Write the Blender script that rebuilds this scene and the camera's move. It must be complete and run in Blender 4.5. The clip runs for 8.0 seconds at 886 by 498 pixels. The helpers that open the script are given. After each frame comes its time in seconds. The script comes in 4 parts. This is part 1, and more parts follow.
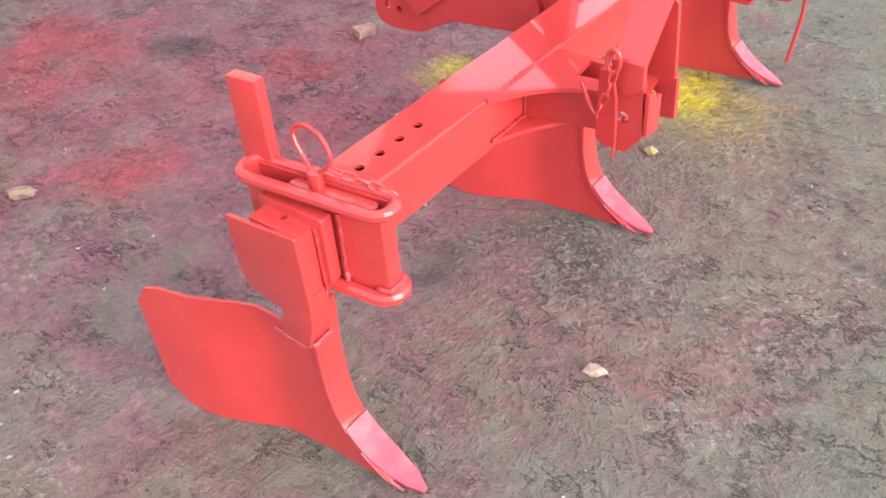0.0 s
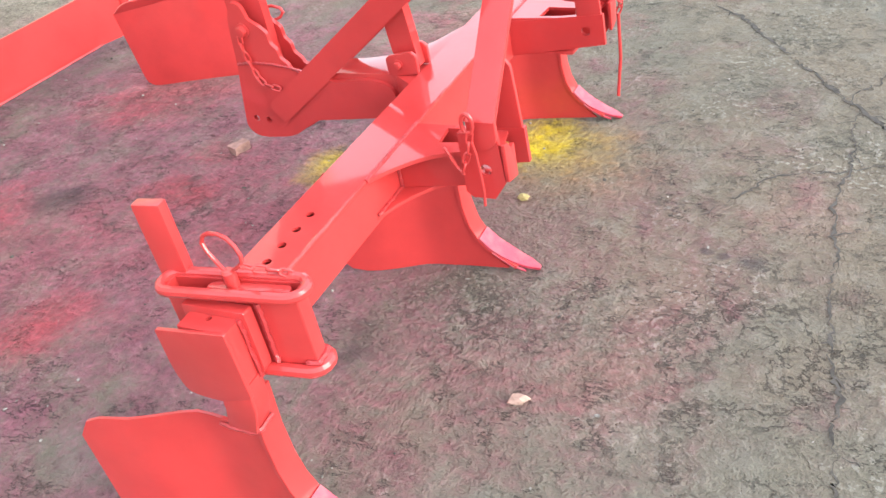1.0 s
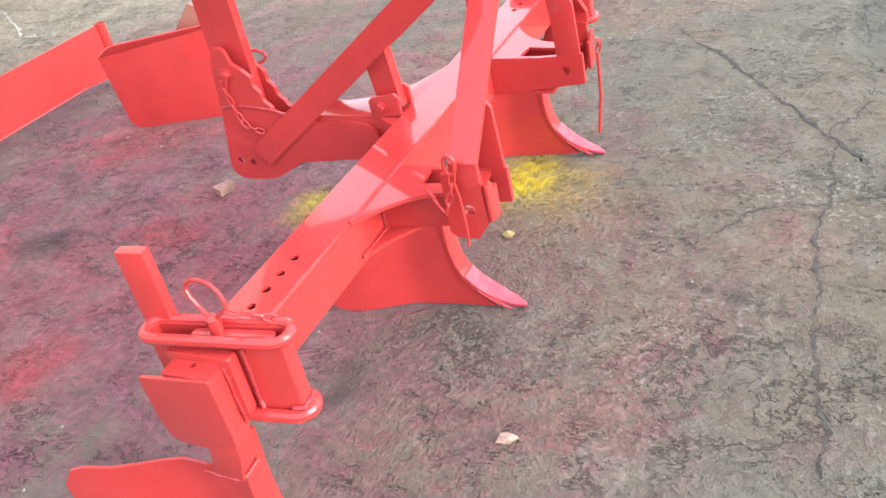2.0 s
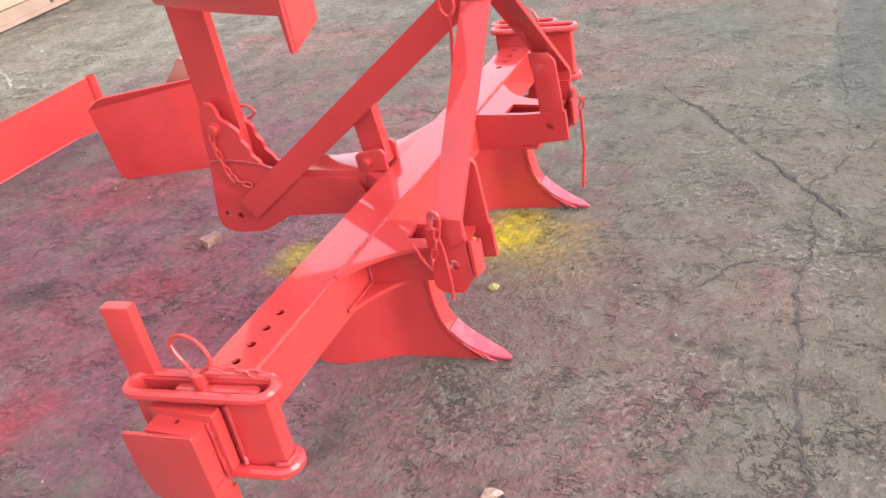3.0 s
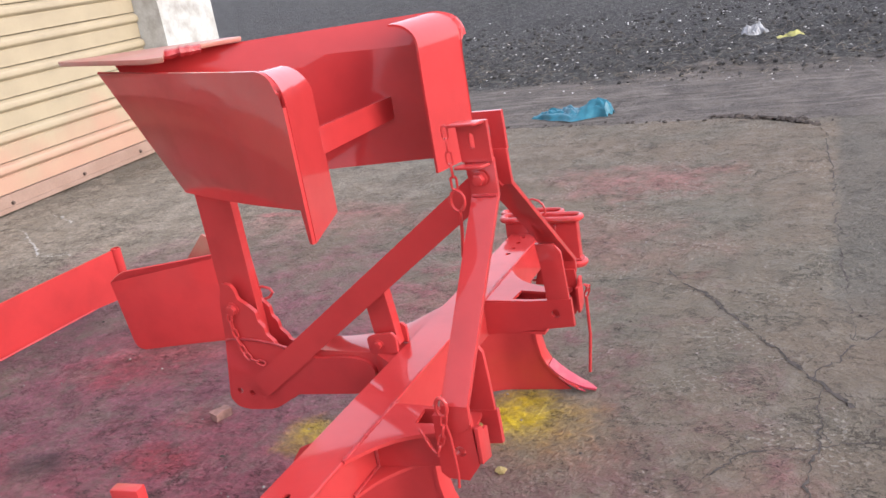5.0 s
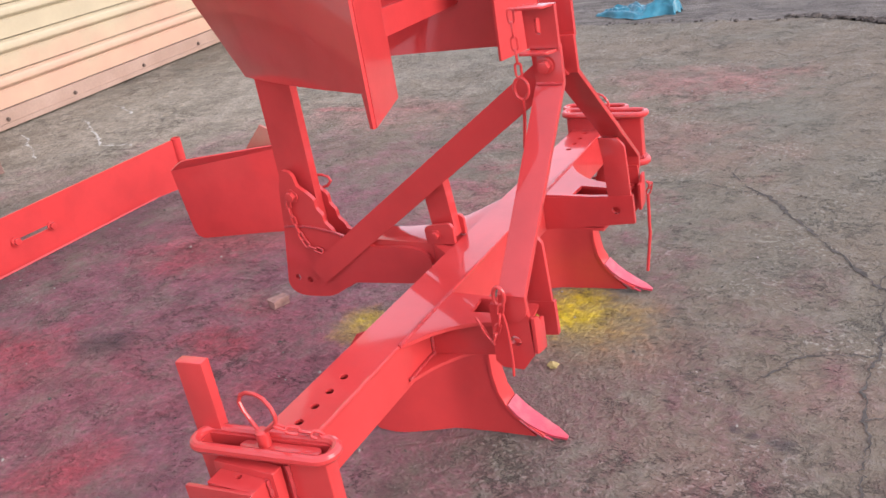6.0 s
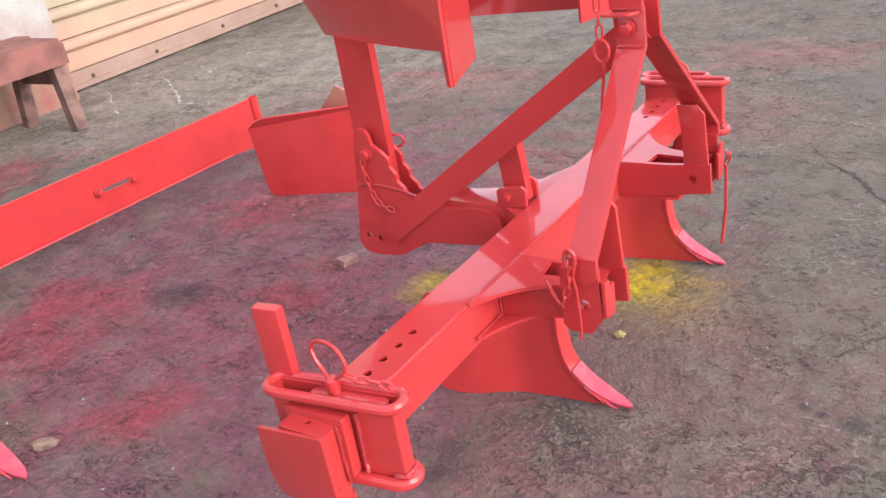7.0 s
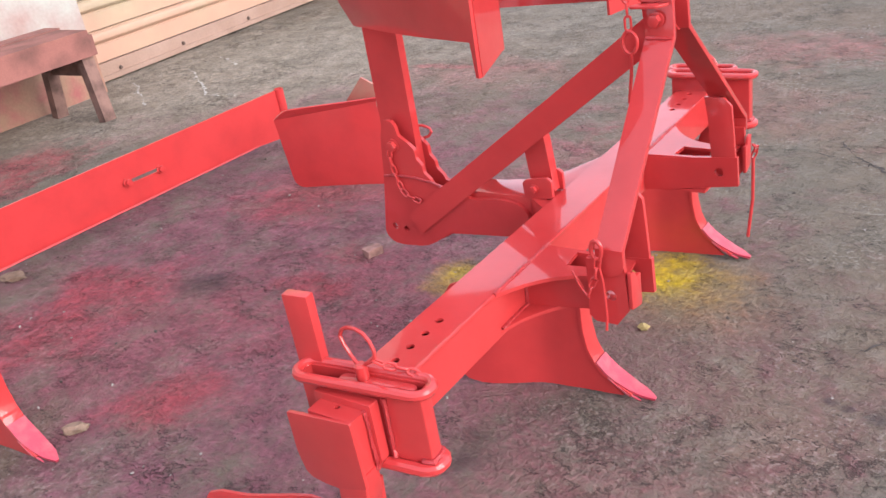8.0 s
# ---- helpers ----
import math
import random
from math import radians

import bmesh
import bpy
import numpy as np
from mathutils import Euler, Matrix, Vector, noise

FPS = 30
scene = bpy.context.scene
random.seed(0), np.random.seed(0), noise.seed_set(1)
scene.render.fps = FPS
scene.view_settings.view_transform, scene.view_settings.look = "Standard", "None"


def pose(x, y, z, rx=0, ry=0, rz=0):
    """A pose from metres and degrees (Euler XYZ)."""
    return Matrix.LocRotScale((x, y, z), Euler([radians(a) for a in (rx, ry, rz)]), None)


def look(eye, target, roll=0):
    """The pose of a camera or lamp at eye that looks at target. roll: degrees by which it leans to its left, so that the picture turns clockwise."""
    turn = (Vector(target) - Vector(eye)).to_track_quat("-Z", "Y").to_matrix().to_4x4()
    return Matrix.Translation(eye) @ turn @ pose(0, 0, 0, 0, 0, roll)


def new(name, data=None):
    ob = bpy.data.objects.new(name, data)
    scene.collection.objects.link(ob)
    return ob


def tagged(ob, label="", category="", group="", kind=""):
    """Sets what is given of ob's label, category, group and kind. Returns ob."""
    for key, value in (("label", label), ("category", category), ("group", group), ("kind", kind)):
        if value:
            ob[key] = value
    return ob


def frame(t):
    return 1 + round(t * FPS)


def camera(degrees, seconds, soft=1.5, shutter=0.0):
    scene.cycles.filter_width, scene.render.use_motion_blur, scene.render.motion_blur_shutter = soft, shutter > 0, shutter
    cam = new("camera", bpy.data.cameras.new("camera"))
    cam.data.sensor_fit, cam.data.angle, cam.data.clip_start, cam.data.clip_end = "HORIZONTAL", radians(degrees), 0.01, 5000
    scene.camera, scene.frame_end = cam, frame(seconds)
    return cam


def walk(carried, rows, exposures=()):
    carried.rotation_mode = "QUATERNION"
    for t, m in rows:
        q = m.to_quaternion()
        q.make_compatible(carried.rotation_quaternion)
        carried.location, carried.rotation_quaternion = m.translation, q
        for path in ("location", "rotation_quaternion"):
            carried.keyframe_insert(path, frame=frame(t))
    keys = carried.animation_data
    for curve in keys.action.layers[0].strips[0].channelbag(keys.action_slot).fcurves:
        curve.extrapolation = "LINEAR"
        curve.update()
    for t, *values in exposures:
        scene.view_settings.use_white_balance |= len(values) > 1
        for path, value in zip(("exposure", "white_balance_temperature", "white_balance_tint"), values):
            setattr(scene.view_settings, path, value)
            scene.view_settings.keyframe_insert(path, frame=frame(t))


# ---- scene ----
cam = camera(54.3, 8.0)
PATH = [
    (0, (0.799, -1.512, 1.3), (-0.198, -0.339, 0.023), -4.8),
    (0.2, (0.863, -1.568, 1.27), (-0.074, -0.387, -0.045), -10.7),
    (0.5, (0.924, -1.614, 1.297), (0.057, -0.425, -0.058), -14.8),
    (0.7, (0.918, -1.631, 1.318), (0.065, -0.326, 0.065), -14.2),
    (0.8, (0.909, -1.634, 1.336), (0.056, -0.283, 0.133), -13.3),
    (1, (0.889, -1.636, 1.362), (0.031, -0.239, 0.218), -12.5),
    (1.2, (0.891, -1.634, 1.367), (0.028, -0.216, 0.254), -12.4),
    (2.5, (0.899, -1.629, 1.382), (0.073, -0.148, 0.322), -12.5),
    (3, (0.906, -1.633, 1.391), (0.085, -0.107, 0.394), -11.6),
    (3.5, (0.916, -1.641, 1.399), (0.102, -0.079, 0.451), -11.2),
    (3.6, (0.918, -1.637, 1.404), (0.099, -0.041, 0.508), -11.0),
    (3.7, (0.92, -1.641, 1.419), (0.103, -0.009, 0.596), -10.5),
    (3.8, (0.924, -1.645, 1.434), (0.108, 0.025, 0.687), -10.1),
    (4, (0.926, -1.652, 1.447), (0.105, 0.046, 0.782), -9.0),
    (4.2, (0.926, -1.657, 1.45), (0.099, 0.05, 0.817), -9.0),
    (5.3, (0.937, -1.666, 1.439), (0.074, 0.01, 0.77), -9.8),
    (5.5, (0.928, -1.661, 1.418), (0.065, -0.027, 0.654), -9.7),
    (6, (0.914, -1.666, 1.414), (-0.042, -0.117, 0.586), -9.9),
    (6.5, (0.91, -1.685, 1.412), (-0.162, -0.211, 0.587), -9.5),
    (7, (0.91, -1.685, 1.401), (-0.17, -0.242, 0.534), -9.8),
    (7.5, (0.907, -1.693, 1.402), (-0.195, -0.271, 0.528), -10.2),
    (8, (0.909, -1.706, 1.402), (-0.209, -0.296, 0.53), -10.0),
]
EXPOSURES = [(0.0, 1.17, 6300, 0), (0.7, 1.28, 6300, 0), (1.2, 1.24, 6350, 1), (2.4, 1.17, 6350, 3), (3.0, 1.0, 6500, 7), (3.6, 0.97, 6500, 9), (3.75, 0.92, 6500, 11), (4.0, 0.61, 6500, 14), (5.3, 0.54, 6500, 14), (6.0, 0.65, 6500, 15), (8.0, 0.68, 6500, 15)]
walk(cam, [(t, look(eye, target, roll)) for t, eye, target, roll in PATH], EXPOSURES)

# ---- light ----
world = bpy.data.worlds.new("sky")
scene.world = world
world.use_nodes = True
wn, wl = world.node_tree.nodes, world.node_tree.links
sky = wn.new("ShaderNodeTexSky")
sky.sky_type, sky.sun_disc = "NISHITA", False
sky.sun_elevation, sky.sun_rotation = radians(22.5), radians(94.8)
sky.dust_density, sky.air_density = 4.0, 1.0
soft_sky = wn.new("ShaderNodeMix")
soft_sky.data_type = "RGBA"
soft_sky.inputs[0].default_value = 0.62
wl.new(sky.outputs[0], soft_sky.inputs[6])
soft_sky.inputs[7].default_value = (9.2, 9.3, 10.7, 1)
wl.new(soft_sky.outputs[2], wn["Background"].inputs[0])
wn["Background"].inputs[1].default_value = 0.15
sun = new("sun", bpy.data.lights.new("sun", "SUN"))
sun.data.energy, sun.data.angle, sun.data.color = 2.3, radians(45), (1.0, 0.97, 0.95)
sun.matrix_world = look((6, -0.5, 2.5), (0, 0, 0))


# ---- materials ----
def material(name, base, rough=0.6, metal=0.0, coat=0.0, vary=0.15, scale=6.0, fine=120.0, bump=0.15, rough_vary=0.15, dark=None, gloss=0.5):
    m = bpy.data.materials.new(name)
    m.use_nodes = True
    nt = m.node_tree
    n, l = nt.nodes, nt.links
    b = n["Principled BSDF"]
    b.inputs["Metallic"].default_value = metal
    b.inputs["Specular IOR Level"].default_value = gloss
    b.inputs["Coat Weight"].default_value = coat
    b.inputs["Coat Roughness"].default_value = 0.06
    b.inputs["Coat IOR"].default_value = 1.46
    tc = n.new("ShaderNodeTexCoord")
    big = n.new("ShaderNodeTexNoise")
    big.inputs["Scale"].default_value, big.inputs["Detail"].default_value = scale, 6
    small = n.new("ShaderNodeTexNoise")
    small.inputs["Scale"].default_value, small.inputs["Detail"].default_value = fine, 4
    for t in (big, small):
        l.new(tc.outputs["Object"], t.inputs["Vector"])
    mix = n.new("ShaderNodeMix")
    mix.data_type = "RGBA"
    mix.inputs[6].default_value = (*base, 1)
    mix.inputs[7].default_value = (*(dark or [c * (1 - 2.2 * vary) for c in base]), 1)
    ramp = n.new("ShaderNodeMapRange")
    ramp.inputs[1].default_value, ramp.inputs[2].default_value = 0.42, 0.72
    l.new(big.outputs["Fac"], ramp.inputs[0])
    l.new(ramp.outputs[0], mix.inputs[0])
    mix2 = n.new("ShaderNodeMix")
    mix2.data_type = "RGBA"
    mix2.blend_type = "MULTIPLY"
    mix2.inputs[0].default_value = vary
    l.new(mix.outputs[2], mix2.inputs[6])
    l.new(small.outputs["Fac"], mix2.inputs[7])
    l.new(mix2.outputs[2], b.inputs["Base Color"])
    rr = n.new("ShaderNodeMapRange")
    rr.inputs[3].default_value, rr.inputs[4].default_value = rough * (1 - rough_vary), min(1.0, rough * (1 + rough_vary))
    l.new(big.outputs["Fac"], rr.inputs[0])
    l.new(rr.outputs[0], b.inputs["Roughness"])
    bp = n.new("ShaderNodeBump")
    bp.inputs["Strength"].default_value, bp.inputs["Distance"].default_value = bump, 0.004
    l.new(small.outputs["Fac"], bp.inputs["Height"])
    l.new(bp.outputs[0], b.inputs["Normal"])
    return m


red = material("red_paint", (0.49, 0.041, 0.042), rough=0.35, coat=1.0, gloss=0.1, vary=0.05, scale=9, fine=60, bump=0.03, dark=(0.43, 0.036, 0.037))
red_weld = material("painted_weld", (0.42, 0.032, 0.038), rough=0.33, coat=0.2, vary=0.12, scale=30, fine=260, bump=0.6)
red_worn = material("scuffed_share_paint", (0.5, 0.05, 0.085), rough=0.34, coat=0.2, vary=0.16, scale=30, fine=160, bump=0.2, dark=(0.42, 0.1, 0.12))
# dusty tan base that also holds the pale wall reflection on the raised share
share_top = material("dusty_sheen_paint", (0.44, 0.13, 0.1), rough=0.42, coat=0.3, vary=0.2, scale=9, fine=120, bump=0.15, dark=(0.4, 0.2, 0.14))
wood_red = material("overspray_wood", (0.30, 0.12, 0.10), rough=0.75, vary=0.3, scale=5, fine=90, bump=0.5, dark=(0.16, 0.07, 0.06))
wood_leg = material("worn_bench_wood", (0.25, 0.145, 0.12), rough=0.8, vary=0.3, scale=9, fine=110, bump=0.5)
cream = material("cream_shutter_paint", (0.41, 0.352, 0.242), rough=0.5, vary=0.12, scale=2.5, fine=40, bump=0.06, dark=(0.36, 0.31, 0.215))
nt = cream.node_tree
place = nt.nodes.new("ShaderNodeNewGeometry")
axes = nt.nodes.new("ShaderNodeSeparateXYZ")
nt.links.new(place.outputs["Position"], axes.inputs[0])
cloud = nt.nodes.new("ShaderNodeTexNoise")
cloud.inputs["Scale"].default_value, cloud.inputs["Detail"].default_value = 1.7, 6
nt.links.new(place.outputs["Position"], cloud.inputs["Vector"])
low = nt.nodes.new("ShaderNodeMath")
low.operation = "MULTIPLY_ADD"
nt.links.new(cloud.outputs["Fac"], low.inputs[0])
low.inputs[1].default_value = -1.6
nt.links.new(axes.outputs[2], low.inputs[2])
amount = nt.nodes.new("ShaderNodeMapRange")
amount.interpolation_type = "SMOOTHSTEP"
for i, v in enumerate((0.0, -0.75, 0.0, 0.5)):
    amount.inputs[i + 1].default_value = v
nt.links.new(low.outputs[0], amount.inputs[0])
dusted = nt.nodes.new("ShaderNodeMix")
dusted.data_type = "RGBA"
nt.links.new(amount.outputs[0], dusted.inputs[0])
base_in = nt.nodes["Principled BSDF"].inputs["Base Color"]
nt.links.new(base_in.links[0].from_socket, dusted.inputs[6])
dusted.inputs[7].default_value = (0.47, 0.21, 0.165, 1)
nt.links.new(dusted.outputs[2], base_in)
shutter_foot = material("stained_bottom_rail", (0.3, 0.2, 0.155), rough=0.65, vary=0.25, scale=4, fine=60, bump=0.2, dark=(0.36, 0.25, 0.2))
dark_bolt = material("rusty_bolt", (0.12, 0.08, 0.065), rough=0.7, vary=0.25, scale=40)
plaster = material("whitewashed_plaster", (0.56, 0.58, 0.56), rough=0.9, vary=0.25, scale=7, fine=45, bump=0.4, dark=(0.36, 0.35, 0.32))
stained_plaster = material("stained_plaster", (0.42, 0.44, 0.41), rough=0.9, vary=0.25, scale=2.6, fine=45, bump=0.4, dark=(0.36, 0.22, 0.2))
plinth_mat = material("stained_plinth", (0.33, 0.2, 0.14), rough=0.9, vary=0.3, scale=6, fine=60, bump=0.5, dark=(0.36, 0.13, 0.12))
cap_grey = material("grey_render", (0.42, 0.41, 0.37), rough=0.9, vary=0.15, scale=3, fine=60, bump=0.3)
blue = material("blue_plastic", (0.01, 0.14, 0.21), rough=0.35, vary=0.2, scale=12, fine=80, bump=0.2, dark=(0.02, 0.22, 0.31))
white_bag = material("white_plastic_scrap", (0.7, 0.7, 0.68), rough=0.45, vary=0.2, scale=12)
grey_bag = material("grey_plastic_scrap", (0.36, 0.38, 0.4), rough=0.5, vary=0.3, scale=14)
yellow_bag = material("yellow_plastic_scrap", (0.42, 0.42, 0.12), rough=0.45, vary=0.2, scale=12)
stone_mat = material("tan_stone", (0.29, 0.2, 0.145), rough=0.9, vary=0.25, scale=25, fine=200, bump=0.5)
stone_pink = material("pinkish_stone", (0.5, 0.33, 0.27), rough=0.9, vary=0.25, scale=25, fine=200, bump=0.5)
stone_yellow = material("paint_dusted_stone", (0.46, 0.37, 0.16), rough=0.9, vary=0.25, scale=25, fine=200, bump=0.5)
brick_mat = material("dusty_brick", (0.34, 0.19, 0.165), rough=0.95, vary=0.3, scale=20, fine=150, bump=0.6)
crack_mat = material("crack_grit", (0.085, 0.074, 0.066), rough=1.0, vary=0.3, scale=30, fine=200, bump=0.6)
twig_mat = material("dry_straw", (0.27, 0.24, 0.2), rough=0.9, vary=0.3, scale=10)


# ---- mesh helpers ----
def finish(name, bm, mat, parent=None, smooth=True, sharp=35):
    me = bpy.data.meshes.new(name)
    bmesh.ops.recalc_face_normals(bm, faces=bm.faces)
    bm.to_mesh(me)
    bm.free()
    if smooth:
        for p in me.polygons:
            p.use_smooth = True
        me.set_sharp_from_angle(angle=radians(sharp))
    for m in mat if isinstance(mat, (list, tuple)) else [mat]:
        me.materials.append(m)
    ob = new(name, me)
    if parent:
        ob.parent = parent
    return ob


def part(name, bm, mat, parent, label="", sharp=35):
    ob = finish(name, bm, mat, parent, sharp=sharp)
    return tagged(ob, label) if label else ob


def empty(name, place=(0, 0, 0)):
    e = new(name)
    e.location = place
    e.empty_display_size = 0.1
    bpy.context.view_layer.update()
    return e


def bevelled(bm, width, segments=2, angle=30):
    edges = [e for e in bm.edges if len(e.link_faces) == 2 and e.calc_face_angle(0) > radians(angle)]
    bmesh.ops.bevel(bm, geom=edges, offset=width, segments=segments, profile=0.6, affect="EDGES", clamp_overlap=True)
    return bm


def box(bm, lo, hi):
    vs = [bm.verts.new((x, y, z)) for z in (lo[2], hi[2]) for y in (lo[1], hi[1]) for x in (lo[0], hi[0])]
    for f in ((0, 2, 3, 1), (4, 5, 7, 6), (0, 1, 5, 4), (2, 6, 7, 3), (0, 4, 6, 2), (1, 3, 7, 5)):
        bm.faces.new([vs[i] for i in f])
    return bm


def ring2(x, y, r, n=14):
    return [(x + r * math.cos(2 * math.pi * i / n), y + r * math.sin(2 * math.pi * i / n)) for i in range(n)]


def arc2(x, y, r, a0, a1, n=6):
    return [(x + r * math.cos(radians(a0 + (a1 - a0) * i / n)), y + r * math.sin(radians(a0 + (a1 - a0) * i / n))) for i in range(n + 1)]


def rounded(points, radii, n=5):
    """A 2D outline with its corners rounded."""
    out, k = [], len(points)
    for i, p in enumerate(points):
        r = radii[i] if isinstance(radii, (list, tuple)) else radii
        p, a, b = Vector(p), Vector(points[i - 1]), Vector(points[(i + 1) % k])
        if r <= 0:
            out.append(tuple(p))
            continue
        da, db = (a - p), (b - p)
        cut = min(r, da.length * 0.48, db.length * 0.48)
        pa, pb = p + da.normalized() * cut, p + db.normalized() * cut
        for j in range(n + 1):
            t = j / n
            out.append(tuple(pa * (1 - t) ** 2 + p * 2 * t * (1 - t) + pb * t * t))
    return out


def plate(bm, outline, thick, m, holes=(), bevel=0.0015):
    """A flat plate cut to an outline in the x, y plane of m, from 0 to thick along its z, with round or other holes."""
    part_bm = bmesh.new()
    edges = []
    for loop in (outline, *holes):
        vs = [part_bm.verts.new((x, y, 0)) for x, y in loop]
        edges += [part_bm.edges.new((vs[i], vs[(i + 1) % len(vs)])) for i in range(len(vs))]
    if holes:
        bmesh.ops.triangle_fill(part_bm, edges=edges, use_beauty=True)
    else:
        part_bm.faces.new(part_bm.verts)
    faces = list(part_bm.faces)
    got = bmesh.ops.extrude_face_region(part_bm, geom=faces)
    bmesh.ops.translate(part_bm, verts=[v for v in got["geom"] if isinstance(v, bmesh.types.BMVert)], vec=(0, 0, thick))
    bmesh.ops.recalc_face_normals(part_bm, faces=part_bm.faces)
    if bevel and not holes:
        bevelled(part_bm, bevel, 2, 40)
    part_bm.transform(m)
    tmp = bpy.data.meshes.new("tmp")
    part_bm.to_mesh(tmp)
    part_bm.free()
    bm.from_mesh(tmp)
    bpy.data.meshes.remove(tmp)
    return bm


XZ = Matrix(((1, 0, 0, 0), (0, 0, -1, 0), (0, 1, 0, 0), (0, 0, 0, 1)))  # local x, y -> world x, z; thickness towards -y


def at_y(y):
    return Matrix.Translation((0, y, 0)) @ XZ


def at_z(z):
    return Matrix.Translation((0, 0, z))


def sweep(bm, points, radius, closed=False, n=10, squash=1.0):
    """A round bar along a line of points."""
    pts = [Vector(p) for p in points]
    k = len(pts)
    rings, up = [], None
    for i, p in enumerate(pts):
        a = pts[i - 1] if (i or closed) else p
        b = pts[(i + 1) % k] if (i < k - 1 or closed) else p
        d = (b - a).normalized()
        if up is None:
            up = d.orthogonal().normalized()
        up = (up - d * up.dot(d)).normalized()
        side = d.cross(up)
        r = radius[i] if isinstance(radius, (list, tuple)) else radius
        rings.append([bm.verts.new(p + (up * math.cos(2 * math.pi * j / n) + side * math.sin(2 * math.pi * j / n) * squash) * r) for j in range(n)])
    for i in range(k if closed else k - 1):
        a, b = rings[i], rings[(i + 1) % k]
        shift = 0
        if closed and i == k - 1:
            shift = min(range(n), key=lambda s: sum((a[j].co - b[(j + s) % n].co).length for j in range(n)))
        for j in range(n):
            bm.faces.new((a[j], a[(j + 1) % n], b[(j + 1 + shift) % n], b[(j + shift) % n]))
    if not closed:
        bm.faces.new(rings[0])
        bm.faces.new(rings[-1][::-1])
    return bm


def bar(bm, a, b, width, thick, wide, bevel=0.002):
    """A flat bar from a to b; wide: the direction of its width."""
    a, b, w = Vector(a), Vector(b), Vector(wide)
    d = (b - a).normalized()
    w = (w - d * w.dot(d)).normalized()
    t = d.cross(w)
    tmp = bmesh.new()
    box(tmp, (0, -width / 2, -thick / 2), ((b - a).length, width / 2, thick / 2))
    bevelled(tmp, bevel)
    tmp.transform(Matrix.Translation(a) @ Matrix((d, w, t)).transposed().to_4x4())
    me = bpy.data.meshes.new("tmp")
    tmp.to_mesh(me)
    tmp.free()
    bm.from_mesh(me)
    bpy.data.meshes.remove(me)
    return bm


def surface(bm, rows, thick):
    """A bent sheet of even thickness through rows of points."""
    grid = [[bm.verts.new(p) for p in row] for row in rows]
    faces = [bm.faces.new((grid[i][j], grid[i][j + 1], grid[i + 1][j + 1], grid[i + 1][j])) for i in range(len(rows) - 1) for j in range(len(rows[0]) - 1)]
    bmesh.ops.recalc_face_normals(bm, faces=faces)
    bmesh.ops.solidify(bm, geom=faces, thickness=thick)
    return bm


def hexhead(bm, place, axis, radius, height):
    """A bolt head with its washer."""
    a = Vector(axis).normalized()
    q = a.to_track_quat("Z", "Y").to_matrix().to_4x4()
    m = Matrix.Translation(place) @ q
    plate(bm, ring2(0, 0, radius * 1.35, 16), height * 0.25, m, bevel=0.0006)
    plate(bm, ring2(0, 0, radius, 6), height, m @ Matrix.Translation((0, 0, height * 0.25)), bevel=0.001)
    return bm


def weld(bm, points, radius=0.004):
    """A bead of weld along a line."""
    pts = [Vector(p) for p in points]
    line = []
    for a, b in zip(pts, pts[1:]):
        k = max(2, int((b - a).length / 0.006))
        line += [a.lerp(b, i / k) for i in range(k)]
    line.append(pts[-1])
    return sweep(bm, [p + Vector((random.uniform(-1, 1), random.uniform(-1, 1), random.uniform(-1, 1))) * 0.0008 for p in line],
                 [radius * random.uniform(0.75, 1.2) for _ in line], n=6)


def chain(bm, points, wire=0.0028, length=0.03, width=0.017):
    """A hanging chain of oval links along a line."""
    pts = [Vector(p) for p in points]
    dist = [0]
    for a, b in zip(pts, pts[1:]):
        dist.append(dist[-1] + (b - a).length)

    def along(s):
        for i in range(len(pts) - 1):
            if s <= dist[i + 1]:
                return pts[i].lerp(pts[i + 1], (s - dist[i]) / max(1e-6, dist[i + 1] - dist[i]))
        return pts[-1]
    step, i, s = length - 2.6 * wire, 0, 0.0
    while s < dist[-1] - step * 0.4:
        a, b = along(s), along(min(dist[-1], s + step))
        d = (b - a).normalized()
        u = d.orthogonal().normalized() if abs(d.z) < 0.9 else Vector((1, 0.4, 0)).cross(d).normalized()
        v = d.cross(u)
        w = u if i % 2 else v
        mid = (a + b) / 2
        half, r = length / 2 - width / 2, width / 2 - wire
        loop = [mid + d * (half + r * math.cos(radians(t))) + w * r * math.sin(radians(t)) for t in range(-90, 91, 30)]
        loop += [mid - d * (half + r * math.cos(radians(t))) - w * r * math.sin(radians(t)) for t in range(-90, 91, 30)]
        sweep(bm, loop, wire, closed=True, n=6)
        s += step
        i += 1
    return bm


# ---- ground ----
SLAB_FAR = ((-9.0, 6.4), (-1.6, 4.95), (0.15, 4.75), (0.5, 4.62), (0.74, 4.4), (0.82, 4.1))
SLAB_SIDE = ((1.22, 0.79), (1.25, 0.96), (1.97, 0.864), (3.2, 0.819), (4.13, 0.79))


def inside_slab(x, y):
    wob = 0.05 * noise.noise((x * 2.1, y * 2.1, 3.3)) + 0.02 * noise.noise((x * 9, y * 9, 1.3))
    far = np.interp(x, [p[0] for p in SLAB_FAR], [p[1] for p in SLAB_FAR]) + wob
    side = np.interp(y, [p[0] for p in SLAB_SIDE], [p[1] for p in SLAB_SIDE]) + wob
    return min(max((far - y) / 0.04, -1), 1), min(max((side - x) / 0.03, -1), 1) if y > 1.2 else 1


